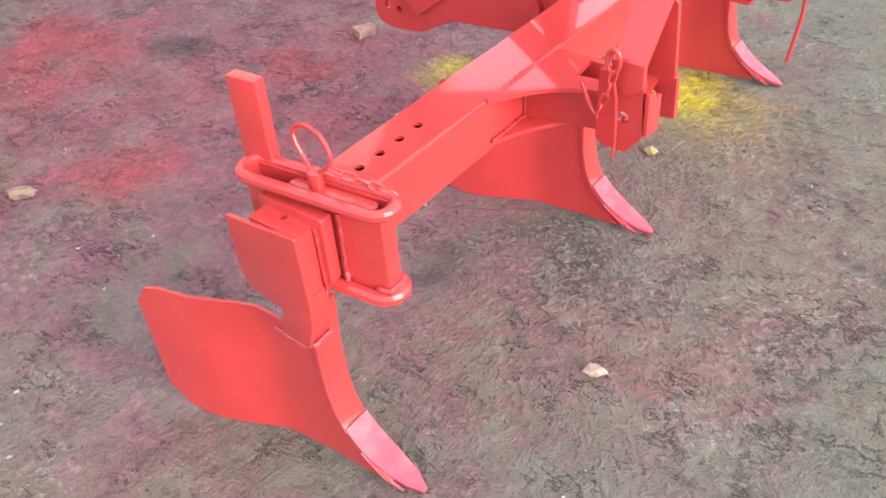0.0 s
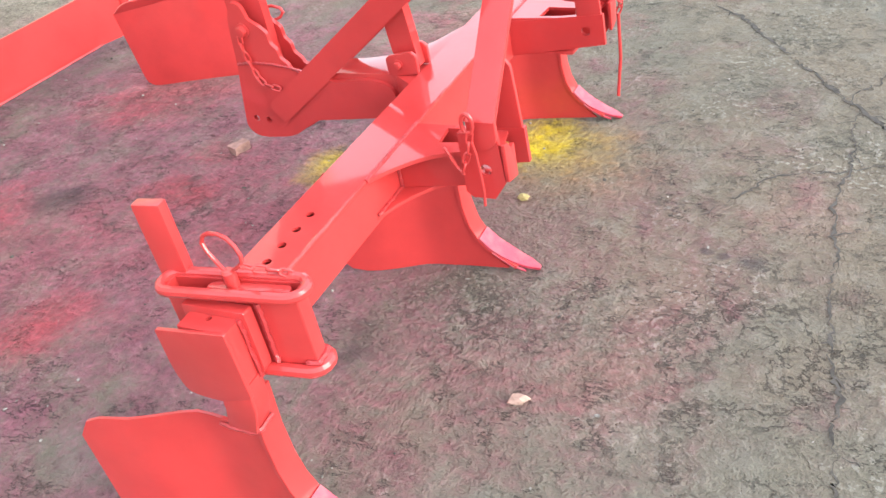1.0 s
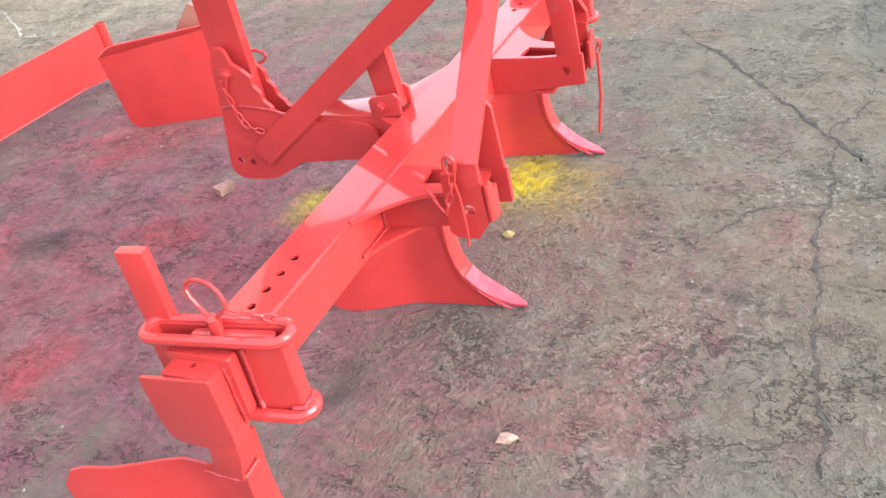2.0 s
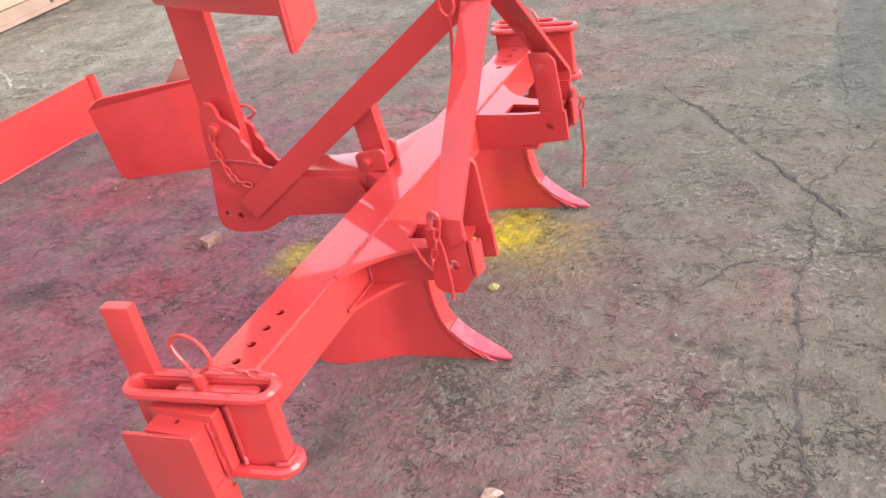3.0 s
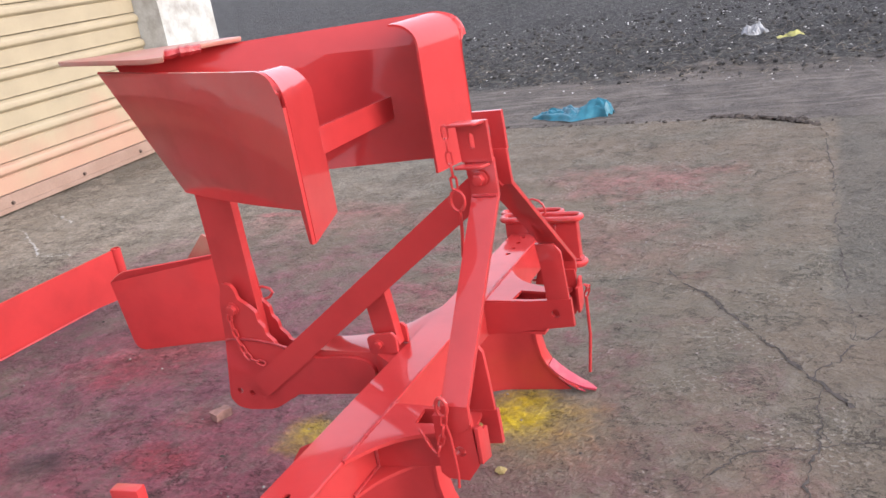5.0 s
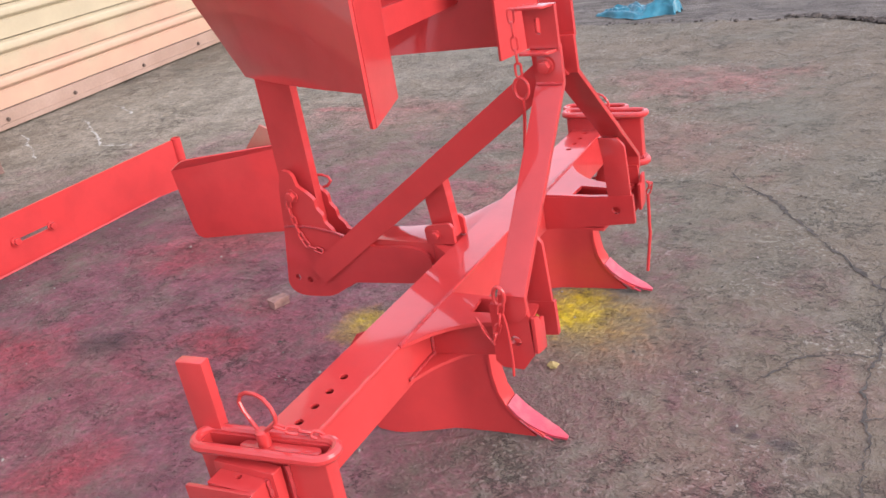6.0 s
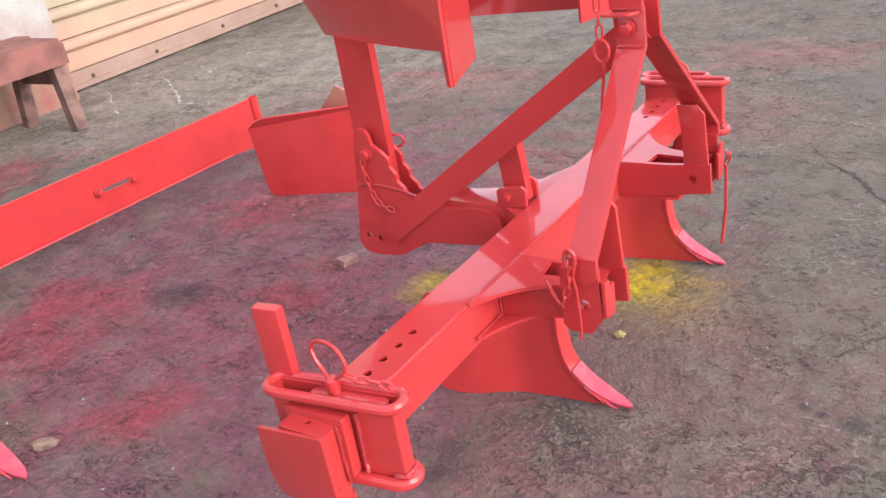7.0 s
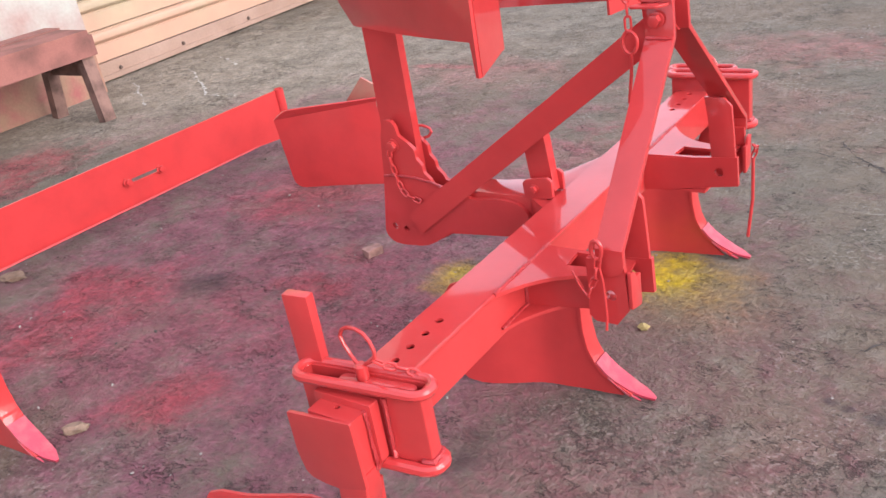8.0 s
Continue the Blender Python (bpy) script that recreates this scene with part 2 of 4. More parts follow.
def field_edge(x):
    return np.interp(x, (-8, -2.9, -1.0, 0.08, 1.3, 6), (9.0, 7.4, 6.9, 6.7, 6.85, 7.6)) + 0.25 * noise.noise((x * 0.9, 2.2, 0)) + 0.1 * noise.noise((x * 4, 5.2, 0))


def height(x, y):
    """The ground's height: a worn concrete slab, a dirt track beyond its edge and rough soil past that."""
    h = 0.0030 * noise.noise((x * 3.1, y * 3.1, 0.5)) + 0.0016 * noise.noise((x * 11, y * 11, 1.5)) + 0.0012 * noise.noise((x * 27, y * 27, 2.5))
    far, side = inside_slab(x, y) if y > 1.0 else (1, 1)
    out_far, out_side = (1 - far) / 2, (1 - side) / 2
    if out_far > 0 and y > 3.5:
        h += -0.035 * out_far + out_far * (0.02 * noise.noise((x * 1.3, y * 1.3, 7)) + 0.008 * noise.noise((x * 7, y * 7, 4)))
    elif out_side > 0:
        h += out_side * (-0.014 + 0.008 * noise.noise((x * 2.3, y * 2.3, 9)))
    if y > 6:
        k = min(max((y - field_edge(x)) / 0.35, 0), 1)
        if k > 0:
            c = noise.noise((x * 4.2, y * 4.2, 11)) * 0.5 + noise.noise((x * 10, y * 10, 12)) * 0.35 + abs(noise.noise((x * 19, y * 19, 13))) * 0.3
            h += k * (0.03 + 0.07 * c)
    if y > 13:
        h += 0.045 * (min(y, 60) - 13) + 0.25 * noise.noise((x * 0.35, y * 0.35, 21))
    return h


def steps(lo, fine_lo, fine_hi, hi, d, grow=1.18):
    mid = list(np.arange(fine_lo, fine_hi + d / 2, d))
    out, s = [], d
    while not out or out[-1] < hi - fine_hi:
        s *= grow
        out.append((out[-1] if out else 0) + s)
    low, s = [], d
    while not low or low[-1] < fine_lo - lo:
        s *= grow
        low.append((low[-1] if low else 0) + s)
    return [fine_lo - v for v in reversed(low)] + mid + [mid[-1] + v for v in out]


def ground_material():
    m = bpy.data.materials.new("worn_concrete_with_overspray")
    m.use_nodes = True
    nt = m.node_tree
    n, l = nt.nodes, nt.links
    b = n["Principled BSDF"]
    geo = n.new("ShaderNodeNewGeometry")
    pos = geo.outputs["Position"]

    def nz(scale, detail=6, rough=0.6, vec=None):
        t = n.new("ShaderNodeTexNoise")
        t.inputs["Scale"].default_value, t.inputs["Detail"].default_value, t.inputs["Roughness"].default_value = scale, detail, rough
        l.new(vec or pos, t.inputs["Vector"])
        return t.outputs["Fac"]

    def rng(v, a, c, lo=0.0, hi=1.0, smooth=True):
        t = n.new("ShaderNodeMapRange")
        t.interpolation_type = "SMOOTHSTEP" if smooth else "LINEAR"
        for i, k in enumerate((a, c, lo, hi)):
            t.inputs[i + 1].default_value = k
        l.new(v, t.inputs[0])
        return t.outputs[0]

    def mth(op, a, c):
        t = n.new("ShaderNodeMath")
        t.operation = op
        for i, k in enumerate((a, c)):
            if isinstance(k, (int, float)):
                t.inputs[i].default_value = k
            else:
                l.new(k, t.inputs[i])
        return t.outputs[0]

    def mix(fac, a, c, blend="MIX"):
        t = n.new("ShaderNodeMix")
        t.data_type, t.blend_type = "RGBA", blend
        for i, k in ((0, fac), (6, a), (7, c)):
            if isinstance(k, tuple):
                t.inputs[i].default_value = (*k, 1)
            elif isinstance(k, (int, float)):
                t.inputs[i].default_value = k
            else:
                l.new(k, t.inputs[i])
        return t.outputs[2]

    def spot(x, y, r, soft=1.0, sx=1.0):
        """Nearness to a place on the ground, with a ragged edge."""
        sub = n.new("ShaderNodeVectorMath")
        sub.operation = "SUBTRACT"
        l.new(pos, sub.inputs[0])
        sub.inputs[1].default_value = (x, y, 0)
        sc = n.new("ShaderNodeVectorMath")
        sc.operation = "MULTIPLY"
        l.new(sub.outputs[0], sc.inputs[0])
        sc.inputs[1].default_value = (1 / sx, 1, 0)
        ln = n.new("ShaderNodeVectorMath")
        ln.operation = "LENGTH"
        l.new(sc.outputs[0], ln.inputs[0])
        d = mth("ADD", ln.outputs["Value"], mth("MULTIPLY", mth("SUBTRACT", ragged, 0.5), r * 2.6))
        return rng(d, r * (1 + 0.2 * soft), r * (1 - 0.75 * soft))

    ragged = nz(3.6, 8, 0.72)
    fine, mid, large, grit = nz(95, 5, 0.7), nz(24, 6, 0.68), nz(1.1, 5, 0.6), nz(420, 2)
    flake = nz(52, 3, 0.55)
    col = mix(rng(large, 0.35, 0.68), (0.205, 0.168, 0.128), (0.165, 0.145, 0.114))
    worn = nz(7.5, 7, 0.66)
    col = mix(mth("MULTIPLY", rng(worn, 0.5, 0.64), 0.45), col, (0.273, 0.253, 0.218))
    col = mix(mth("MULTIPLY", rng(worn, 0.47, 0.34), 0.4), col, (0.122, 0.099, 0.079))
    col = mix(mth("MULTIPLY", rng(mid, 0.5, 0.66), 0.5), col, (0.275, 0.245, 0.205))
    col = mix(mth("MULTIPLY", rng(mid, 0.46, 0.33), 0.5), col, (0.114, 0.091, 0.070))
    chip = mth("MULTIPLY", rng(flake, 0.55, 0.62), rng(nz(2.6, 5, 0.6), 0.47, 0.62))
    col = mix(mth("MULTIPLY", chip, 0.85), col, (0.345, 0.325, 0.28))
    col = mix(mth("MULTIPLY", rng(fine, 0.54, 0.7), 0.3), col, (0.384, 0.348, 0.292))
    col = mix(mth("MULTIPLY", rng(fine, 0.43, 0.29), 0.42), col, (0.069, 0.057, 0.045))
    col = mix(1.0, col, (0.88, 0.87, 0.855), "MULTIPLY")
    # greenish grey, less dusty concrete away from the plough
    col = mix(mth("MULTIPLY", rng(nz(0.55, 4), 0.42, 0.62), 0.35), col, (0.17, 0.181, 0.15))
    # chipped hollows and hairline breaks
    worm = nz(5.5, 7, 0.62)
    lines = mth("MULTIPLY", rng(mth("ABSOLUTE", mth("SUBTRACT", worm, 0.5), 0), 0.012, 0.003), rng(nz(1.7, 3), 0.54, 0.68))
    pits = mth("MULTIPLY", rng(nz(38, 4, 0.6), 0.385, 0.33), rng(nz(4.5, 4), 0.4, 0.6))
    crevice = mth("MULTIPLY", rng(mth("ABSOLUTE", mth("SUBTRACT", nz(8.5, 7, 0.64), 0.5), 0), 0.02, 0.006), rng(nz(2.3, 4), 0.52, 0.66))
    turned = n.new("ShaderNodeMapping")
    turned.inputs["Rotation"].default_value = (0, 0, radians(-28))
    turned.inputs["Scale"].default_value = (1.0, 2.1, 1.0)
    l.new(pos, turned.inputs["Vector"])
    for scale, width, sparse, lo in ((9.0, 0.012, 5.0, 0.575), (19.0, 0.022, 9.0, 0.565), (5.0, 0.008, 3.1, 0.56)):
        scratch = mth("MULTIPLY", rng(mth("ABSOLUTE", mth("SUBTRACT", nz(scale, 4, 0.62, turned.outputs[0]), 0.5), 0), width, width * 0.3), rng(nz(sparse, 3, 0.5), lo, lo + 0.07))
        lines = mth("MAXIMUM", lines, scratch)
    lines = mth("MAXIMUM", mth("MAXIMUM", lines, mth("MULTIPLY", crevice, 0.8)), mth("MULTIPLY", pits, 0.6))
    col = mix(mth("MULTIPLY", lines, 0.7), col, (0.042, 0.036, 0.03))
    # overspray: broad faint purple red, then denser ragged patches
    tex = mth("MULTIPLY", mth("MULTIPLY", rng(mid, 0.34, 0.66, 0.78, 1.24, False), rng(worn, 0.35, 0.65, 0.85, 1.2, False)), mth("MULTIPLY", rng(flake, 0.36, 0.66, 0.86, 1.18, False), rng(lines, 0, 1, 1.0, 0.45)))
    holes = mth("MULTIPLY", rng(nz(30, 6, 0.7), 0.36, 0.6, 0.7, 1.0), rng(nz(3.3, 6, 0.66), 0.38, 0.54, 0.55, 1.0))
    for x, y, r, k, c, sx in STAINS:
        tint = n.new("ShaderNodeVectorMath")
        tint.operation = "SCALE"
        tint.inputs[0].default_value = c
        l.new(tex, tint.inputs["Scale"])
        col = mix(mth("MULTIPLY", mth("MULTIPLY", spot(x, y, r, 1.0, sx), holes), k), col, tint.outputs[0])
    # duller, greener concrete beside the slab; dirt beyond it, and dark soil
    sep = n.new("ShaderNodeSeparateXYZ")
    l.new(pos, sep.inputs[0])
    beside = mth("MULTIPLY", rng(mth("ADD", sep.outputs[0], mth("MULTIPLY", mth("SUBTRACT", nz(6, 5), 0.5), 0.12)), 0.84, 0.9), rng(sep.outputs[1], 1.2, 1.7))
    col = mix(mth("MULTIPLY", beside, 0.6), col, (0.11, 0.108, 0.095))
    slope = mth("ADD", sep.outputs[1], mth("MULTIPLY", sep.outputs[0], 0.115))
    edge = mth("ADD", slope, mth("MULTIPLY", mth("SUBTRACT", nz(1.8, 5), 0.5), 0.35))
    dirt = rng(edge, 4.72, 4.88)
    dirtcol = mix(rng(nz(3, 6), 0.35, 0.65), (0.16, 0.143, 0.128), (0.1, 0.09, 0.082))
    dirtcol = mix(rng(nz(30, 5), 0.6, 0.75), dirtcol, (0.27, 0.24, 0.21))
    run = n.new("ShaderNodeVectorMath")
    run.operation = "MULTIPLY"
    l.new(pos, run.inputs[0])
    run.inputs[1].default_value = (0.5, 5.0, 1.0)
    rut = nz(2.2, 7, 0.62, run.outputs[0])
    dirtcol = mix(mth("MULTIPLY", rng(rut, 0.52, 0.64), 0.7), dirtcol, (0.22, 0.2, 0.18))
    dirtcol = mix(mth("MULTIPLY", rng(rut, 0.46, 0.34), 0.75), dirtcol, (0.075, 0.066, 0.06))
    col = mix(dirt, col, dirtcol)
    soil_edge = mth("ADD", sep.outputs[1], mth("MULTIPLY", mth("SUBTRACT", nz(1.2, 6), 0.5), 1.6))
    soil = rng(soil_edge, 6.75, 7.3)
    soilcol = mix(rng(nz(7, 6), 0.35, 0.65), (0.1, 0.104, 0.1), (0.042, 0.045, 0.046))
    soilcol = mix(rng(nz(2.2, 5), 0.4, 0.62), soilcol, (0.062, 0.063, 0.064))
    soilcol = mix(rng(nz(26, 4), 0.6, 0.72), soilcol, (0.15, 0.145, 0.14))
    soilcol = mix(rng(nz(60, 3), 0.66, 0.74), soilcol, (0.2, 0.19, 0.17))
    crumb = nz(17, 7, 0.75)
    soilcol = mix(mth("MULTIPLY", rng(crumb, 0.53, 0.61), 0.75), soilcol, (0.21, 0.21, 0.2))
    soilcol = mix(mth("MULTIPLY", rng(crumb, 0.48, 0.36), 0.8), soilcol, (0.02, 0.02, 0.022))
    col = mix(soil, col, soilcol)
    l.new(col, b.inputs["Base Color"])
    l.new(rng(mid, 0.3, 0.7, 0.72, 0.95), b.inputs["Roughness"])
    b.inputs["Specular IOR Level"].default_value = 0.35
    hsum = mth("ADD", mth("SUBTRACT", mth("ADD", mth("ADD", mth("MULTIPLY", mid, 0.8), mth("MULTIPLY", worn, 1.7)), mth("MULTIPLY", flake, 0.35)), mth("MULTIPLY", lines, 0.9)), mth("ADD", mth("MULTIPLY", fine, 0.34), mth("MULTIPLY", grit, 0.12)))
    hsum = mth("ADD", hsum, mth("ADD", mth("MULTIPLY", mth("MULTIPLY", crumb, soil), 5.0), mth("MULTIPLY", mth("MULTIPLY", rut, dirt), 1.5)))
    bp = n.new("ShaderNodeBump")
    bp.inputs["Strength"].default_value, bp.inputs["Distance"].default_value = 1.0, 0.03
    l.new(hsum, bp.inputs["Height"])
    l.new(bp.outputs[0], b.inputs["Normal"])
    return m


RED_DUST, PURPLE, PINK, YELLOW, DARK = (0.33, 0.052, 0.066), (0.22, 0.083, 0.113), (0.381, 0.129, 0.134), (0.560, 0.426, 0.017), (0.045, 0.038, 0.043)
STAINS = [
    (-4.1, 2.6, 1.9, 0.75, (0.36, 0.315, 0.26), 1.0), (-4.6, 1.0, 0.9, 0.6, (0.33, 0.28, 0.23), 0.9), (-2.6, 3.6, 1.4, 0.4, (0.28, 0.25, 0.21), 1.5),
    (-1.5, 0.1, 1.7, 0.9, PURPLE, 1.2), (-2.2, 1.3, 1.2, 0.6, PURPLE, 1.4), (-0.75, -0.15, 0.85, 0.75, PURPLE, 0.8), (-0.5, -1.0, 0.5, 0.4, PURPLE, 0.9), (-1.9, -0.4, 0.6, 0.6, PURPLE, 0.8),
    (-0.95, 0.1, 0.5, 0.28, RED_DUST, 1.1), (-1.6, -0.3, 0.55, 0.2, RED_DUST, 1.3), (0.42, -0.35, 0.16, 0.16, RED_DUST, 1.2), (0.1, -0.55, 0.3, 0.12, RED_DUST, 1.0), (0.75, 0.35, 0.16, 0.14, PINK, 1.2),
    (-1.98, -0.12, 0.24, 0.65, RED_DUST, 1.5), (-1.9, -0.45, 0.24, 0.55, RED_DUST, 1.0), (-1.15, -0.58, 0.15, 0.75, RED_DUST, 1.2), (-1.12, -0.45, 0.12, 0.55, RED_DUST, 1.5),
    (-1.19, 0.16, 0.12, 0.7, RED_DUST, 1.8), (-1.25, 0.42, 0.1, 0.45, RED_DUST, 1.4), (-1.85, 0.75, 0.24, 0.5, RED_DUST, 1.5), (-3.1, 0.45, 0.5, 0.55, RED_DUST, 1.0),
    (-2.2, -0.7, 0.4, 0.5, RED_DUST, 1.0), (-0.85, -0.1, 0.16, 0.4, RED_DUST, 0.8), (-4.0, 0.65, 0.5, 0.8, RED_DUST, 0.9), (-1.8, 0.95, 0.16, 0.5, PINK, 3.0),
    (-2.0, 2.7, 0.35, 0.35, PINK, 2.4), (-2.3, 2.8, 0.06, 0.8, PINK, 7.0), (-0.6, 1.5, 0.4, 0.35, PINK, 1.4), (-0.2, 3.25, 0.4, 0.45, PINK, 1.6), (-0.4, 2.2, 0.6, 0.25, PINK, 1.3),
    (0.48, -0.1, 0.25, 0.13, PINK, 0.9), (0.3, -0.4, 0.35, 0.12, PINK, 1.3), (0.3, -0.2, 0.9, 0.08, PURPLE, 0.9), (0.2, -0.9, 0.4, 0.2, PURPLE, 1.0),
    (-0.06, 0.63, 0.17, 0.95, YELLOW, 0.8), (0.0, 0.6, 0.2, 0.3, YELLOW, 1.1), (0.08, 0.52, 0.26, 0.12, YELLOW, 1.0), (-0.72, 0.4, 0.14, 0.7, YELLOW, 0.9),
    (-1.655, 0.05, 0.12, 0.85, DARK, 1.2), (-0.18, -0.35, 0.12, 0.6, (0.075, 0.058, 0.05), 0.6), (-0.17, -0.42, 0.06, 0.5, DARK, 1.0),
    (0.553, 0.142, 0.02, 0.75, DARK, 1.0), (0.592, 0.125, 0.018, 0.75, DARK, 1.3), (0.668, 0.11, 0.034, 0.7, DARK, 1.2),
]
xs, ys = steps(-70, -6.2, 2.6, 70, 0.05), steps(-70, -2.2, 9.5, 90, 0.05)
bm = bmesh.new()
grid = [[bm.verts.new((x, y, height(x, y) if y > -20 else 0)) for x in xs] for y in ys]
for j in range(len(ys) - 1):
    for i in range(len(xs) - 1):
        bm.faces.new((grid[j][i], grid[j][i + 1], grid[j + 1][i + 1], grid[j + 1][i]))
ground = finish("ground", bm, ground_material(), smooth=True)
tagged(ground, "worn grey concrete yard with red and yellow overspray, dark soil beyond", "ground", kind="structure")

# ---- building ----
SHUT_X, SHUT_Y0, SHUT_Y1, SHUT_TOP = -5.4, 2.05, 5.25, 2.95
bm = bmesh.new()
box(bm, (-5.75, -8.0, -0.1), (-5.02, SHUT_Y0, 6.4))
wall_left = finish("wall_west", bevelled(bm, 0.012), stained_plaster)
tagged(wall_left, "stained whitewashed plaster wall beside the shutter", "wall", kind="structure")
bm = bmesh.new()
box(bm, (-5.75, SHUT_Y1, -0.1), (-5.2, 6.06, 6.4))
wall_pillar = finish("wall_north", bevelled(bm, 0.012), plaster)
tagged(wall_pillar, "whitewashed plaster pillar at the building corner", "pillar", kind="structure")
bm = bmesh.new()
box(bm, (-5.75, SHUT_Y0, SHUT_TOP), (-5.2, SHUT_Y1, 6.4))
wall_over = finish("wall_upper", bm, plaster)
tagged(wall_over, "whitewashed plaster wall above the shutter", "wall", kind="structure")
bm = bmesh.new()
box(bm, (-14.0, -8.0, -0.1), (-5.76, 6.0, 6.4))
wall_back = finish("wall_body", bm, cap_grey)
tagged(wall_back, "plain grey rendered building body", "wall", kind="structure")
bm = bmesh.new()
box(bm, (-5.06, -8.0, -0.05), (-4.99, SHUT_Y0 - 0.01, 0.32))
plinth = finish("wall_plinth", bevelled(bm, 0.01), plinth_mat)
tagged(plinth, "red-stained plinth at the wall's foot", "plinth", kind="structure")

shutter = empty("rolling_shutter", (SHUT_X, (SHUT_Y0 + SHUT_Y1) / 2, 0))
shutter.rotation_euler = (0, 0, radians(4.0))
tagged(shutter, "closed cream steel rolling shutter with a stained bottom rail", "shutter")
PITCH = 0.245
profile = [(-0.02, 0.0), (0.0, 0.004), (0.003, 0.132), (-0.006, 0.137), (-0.006, 0.142), (0.02, 0.158), (0.028, 0.17), (0.03, 0.188), (0.026, 0.206), (0.012, 0.224), (-0.008, 0.23), (-0.008, 0.236), (-0.02, 0.241)]
bm = bmesh.new()
half = (SHUT_Y1 - SHUT_Y0) / 2
surface(bm, [[(x, -half, z) for x, z in profile], [(x, half, z) for x, z in profile]], 0.002)
slat = part("slat", bm, cream, shutter, sharp=20)
slat.location = (0, 0, 0.15)
for i in range(1, 12):
    s = slat.copy()
    scene.collection.objects.link(s)
    s.location = (0, 0, 0.15 + PITCH * i)
bm = bmesh.new()
box(bm, (-0.01, -half, 0.012), (0.03, half, 0.148))
rail = part("bottom_rail", bevelled(bm, 0.006), shutter_foot, shutter, "red-stained bottom rail")
bm = bmesh.new()
box(bm, (0.0305, -half, 0.014), (0.05, half, 0.05))
part("rail_lip", bevelled(bm, 0.004), shutter_foot, rail)
for y in (-1.25, -0.55, 0.3, 1.1):
    bm = bmesh.new()
    hexhead(bm, (0.0305, y, 0.075), (1, 0, 0), 0.013, 0.014)
    part("rail_bolt", bm, dark_bolt, rail, "small dark bolt")

# ---- the ridger plough ----
BEAM_TOP, BEAM_LOW = 0.564, 0.462
CENTRE = -0.012


def ridger_body(parent, x0, y0, top, share_mat, wing_len=0.257, wing_h=0.325, name="ridger_body"):
    """A furrow opener: a curved shin with its share point and a swept wing."""
    o = empty(name, (x0, y0, 0))
    o.parent = parent
    shin = [(-0.012, top), (-0.02, 0.27), (-0.018, 0.19), (-0.008, 0.135), (0.01, 0.095), (0.035, 0.066), (0.062, 0.045), (0.11, 0.017)]
    bm = bmesh.new()
    surface(bm, [[(x, -0.028, z) for x, z in shin], [(x, 0.028, z) for x, z in shin]], 0.01)
    part("shin", bevelled(bm, 0.0015), red, o)
    bm = bmesh.new()
    tip = [(0.016, 0.098), (0.04, 0.071), (0.067, 0.05), (0.1, 0.03), (0.135, 0.014), (0.165, 0.003)]
    wide = (0.027, 0.028, 0.028, 0.026, 0.021, 0.006)
    split = (0.0, 0.0, 0.001, 0.003, 0.006, 0.004)
    surface(bm, [[(x, -w + k, z) for (x, z), w, k in zip(tip, wide, split)], [(x, 0, z + 0.001) for x, z in tip], [(x, w, z) for (x, z), w in zip(tip, wide)]], -0.008)
    part("share_point", bm, share_mat, o, "scuffed pink share point")
    bm = bmesh.new()
    sliver = [(0.05, 0.06), (0.07, 0.0445), (0.1, 0.0245), (0.122, 0.0125), (0.134, 0.007)]
    surface(bm, [[(x, -0.0295 + 0.25 * max(0, x - 0.1), z) for x, z in sliver], [(x, -0.029 + k + 0.25 * max(0, x - 0.1), z + 0.001) for (x, z), k in zip(sliver, (0.003, 0.004, 0.005, 0.005, 0.001))]], -0.004)
    part("share_edge", bm, share_mat, o, "split edge of the share")
    for side in (-1,):
        bm = bmesh.new()
        L = wing_len
        keel = [(-0.02, wing_h - 0.02), (-0.02, 0.2), (-0.012, 0.145), (0.008, 0.1), (0.042, 0.058), (0.09, 0.016)]
        rows = []
        heights = 7
        for i in range(heights):
            t = i / (heights - 1)
            row = []
            kx, kz = np.interp(t, np.linspace(0, 1, 6), [k[0] for k in keel]), np.interp(t, np.linspace(0, 1, 6), [k[1] for k in keel])
            zb = 0.004
            for j in range(13):
                s = j / 12
                # along the wing, from the shin to its rounded rear end
                end_x = -0.12 - L
                x = kx + (end_x - kx) * s
                y = np.interp(-x, (0.02, 0.125, 0.145, 0.25, 0.35, 0.45), (0.024, 0.03, 0.036, 0.086, 0.108, 0.119))
                zt = (wing_h - 0.02) + 0.02 * min(1, s * 3.2)
                z_full = zt + (zb - zt) * t
                z = kz + (z_full - kz) * min(1.0, s * 2.6) ** 0.8
                if s > 0.82:
                    q = (s - 0.82) / 0.18
                    z = z + (wing_h * 0.5 - z) * (1 - math.sqrt(max(0, 1 - q * q * 0.93))) * 0.42
                row.append((x, side * y, z))
            rows.append(row)
        surface(bm, rows, 0.006)
        part("wing", bm, red, o)
    return o


plough = empty("ridger_plough", (0, 0, 0))
tagged(plough, "freshly red painted three-body tractor plough standing on concrete", "plough")

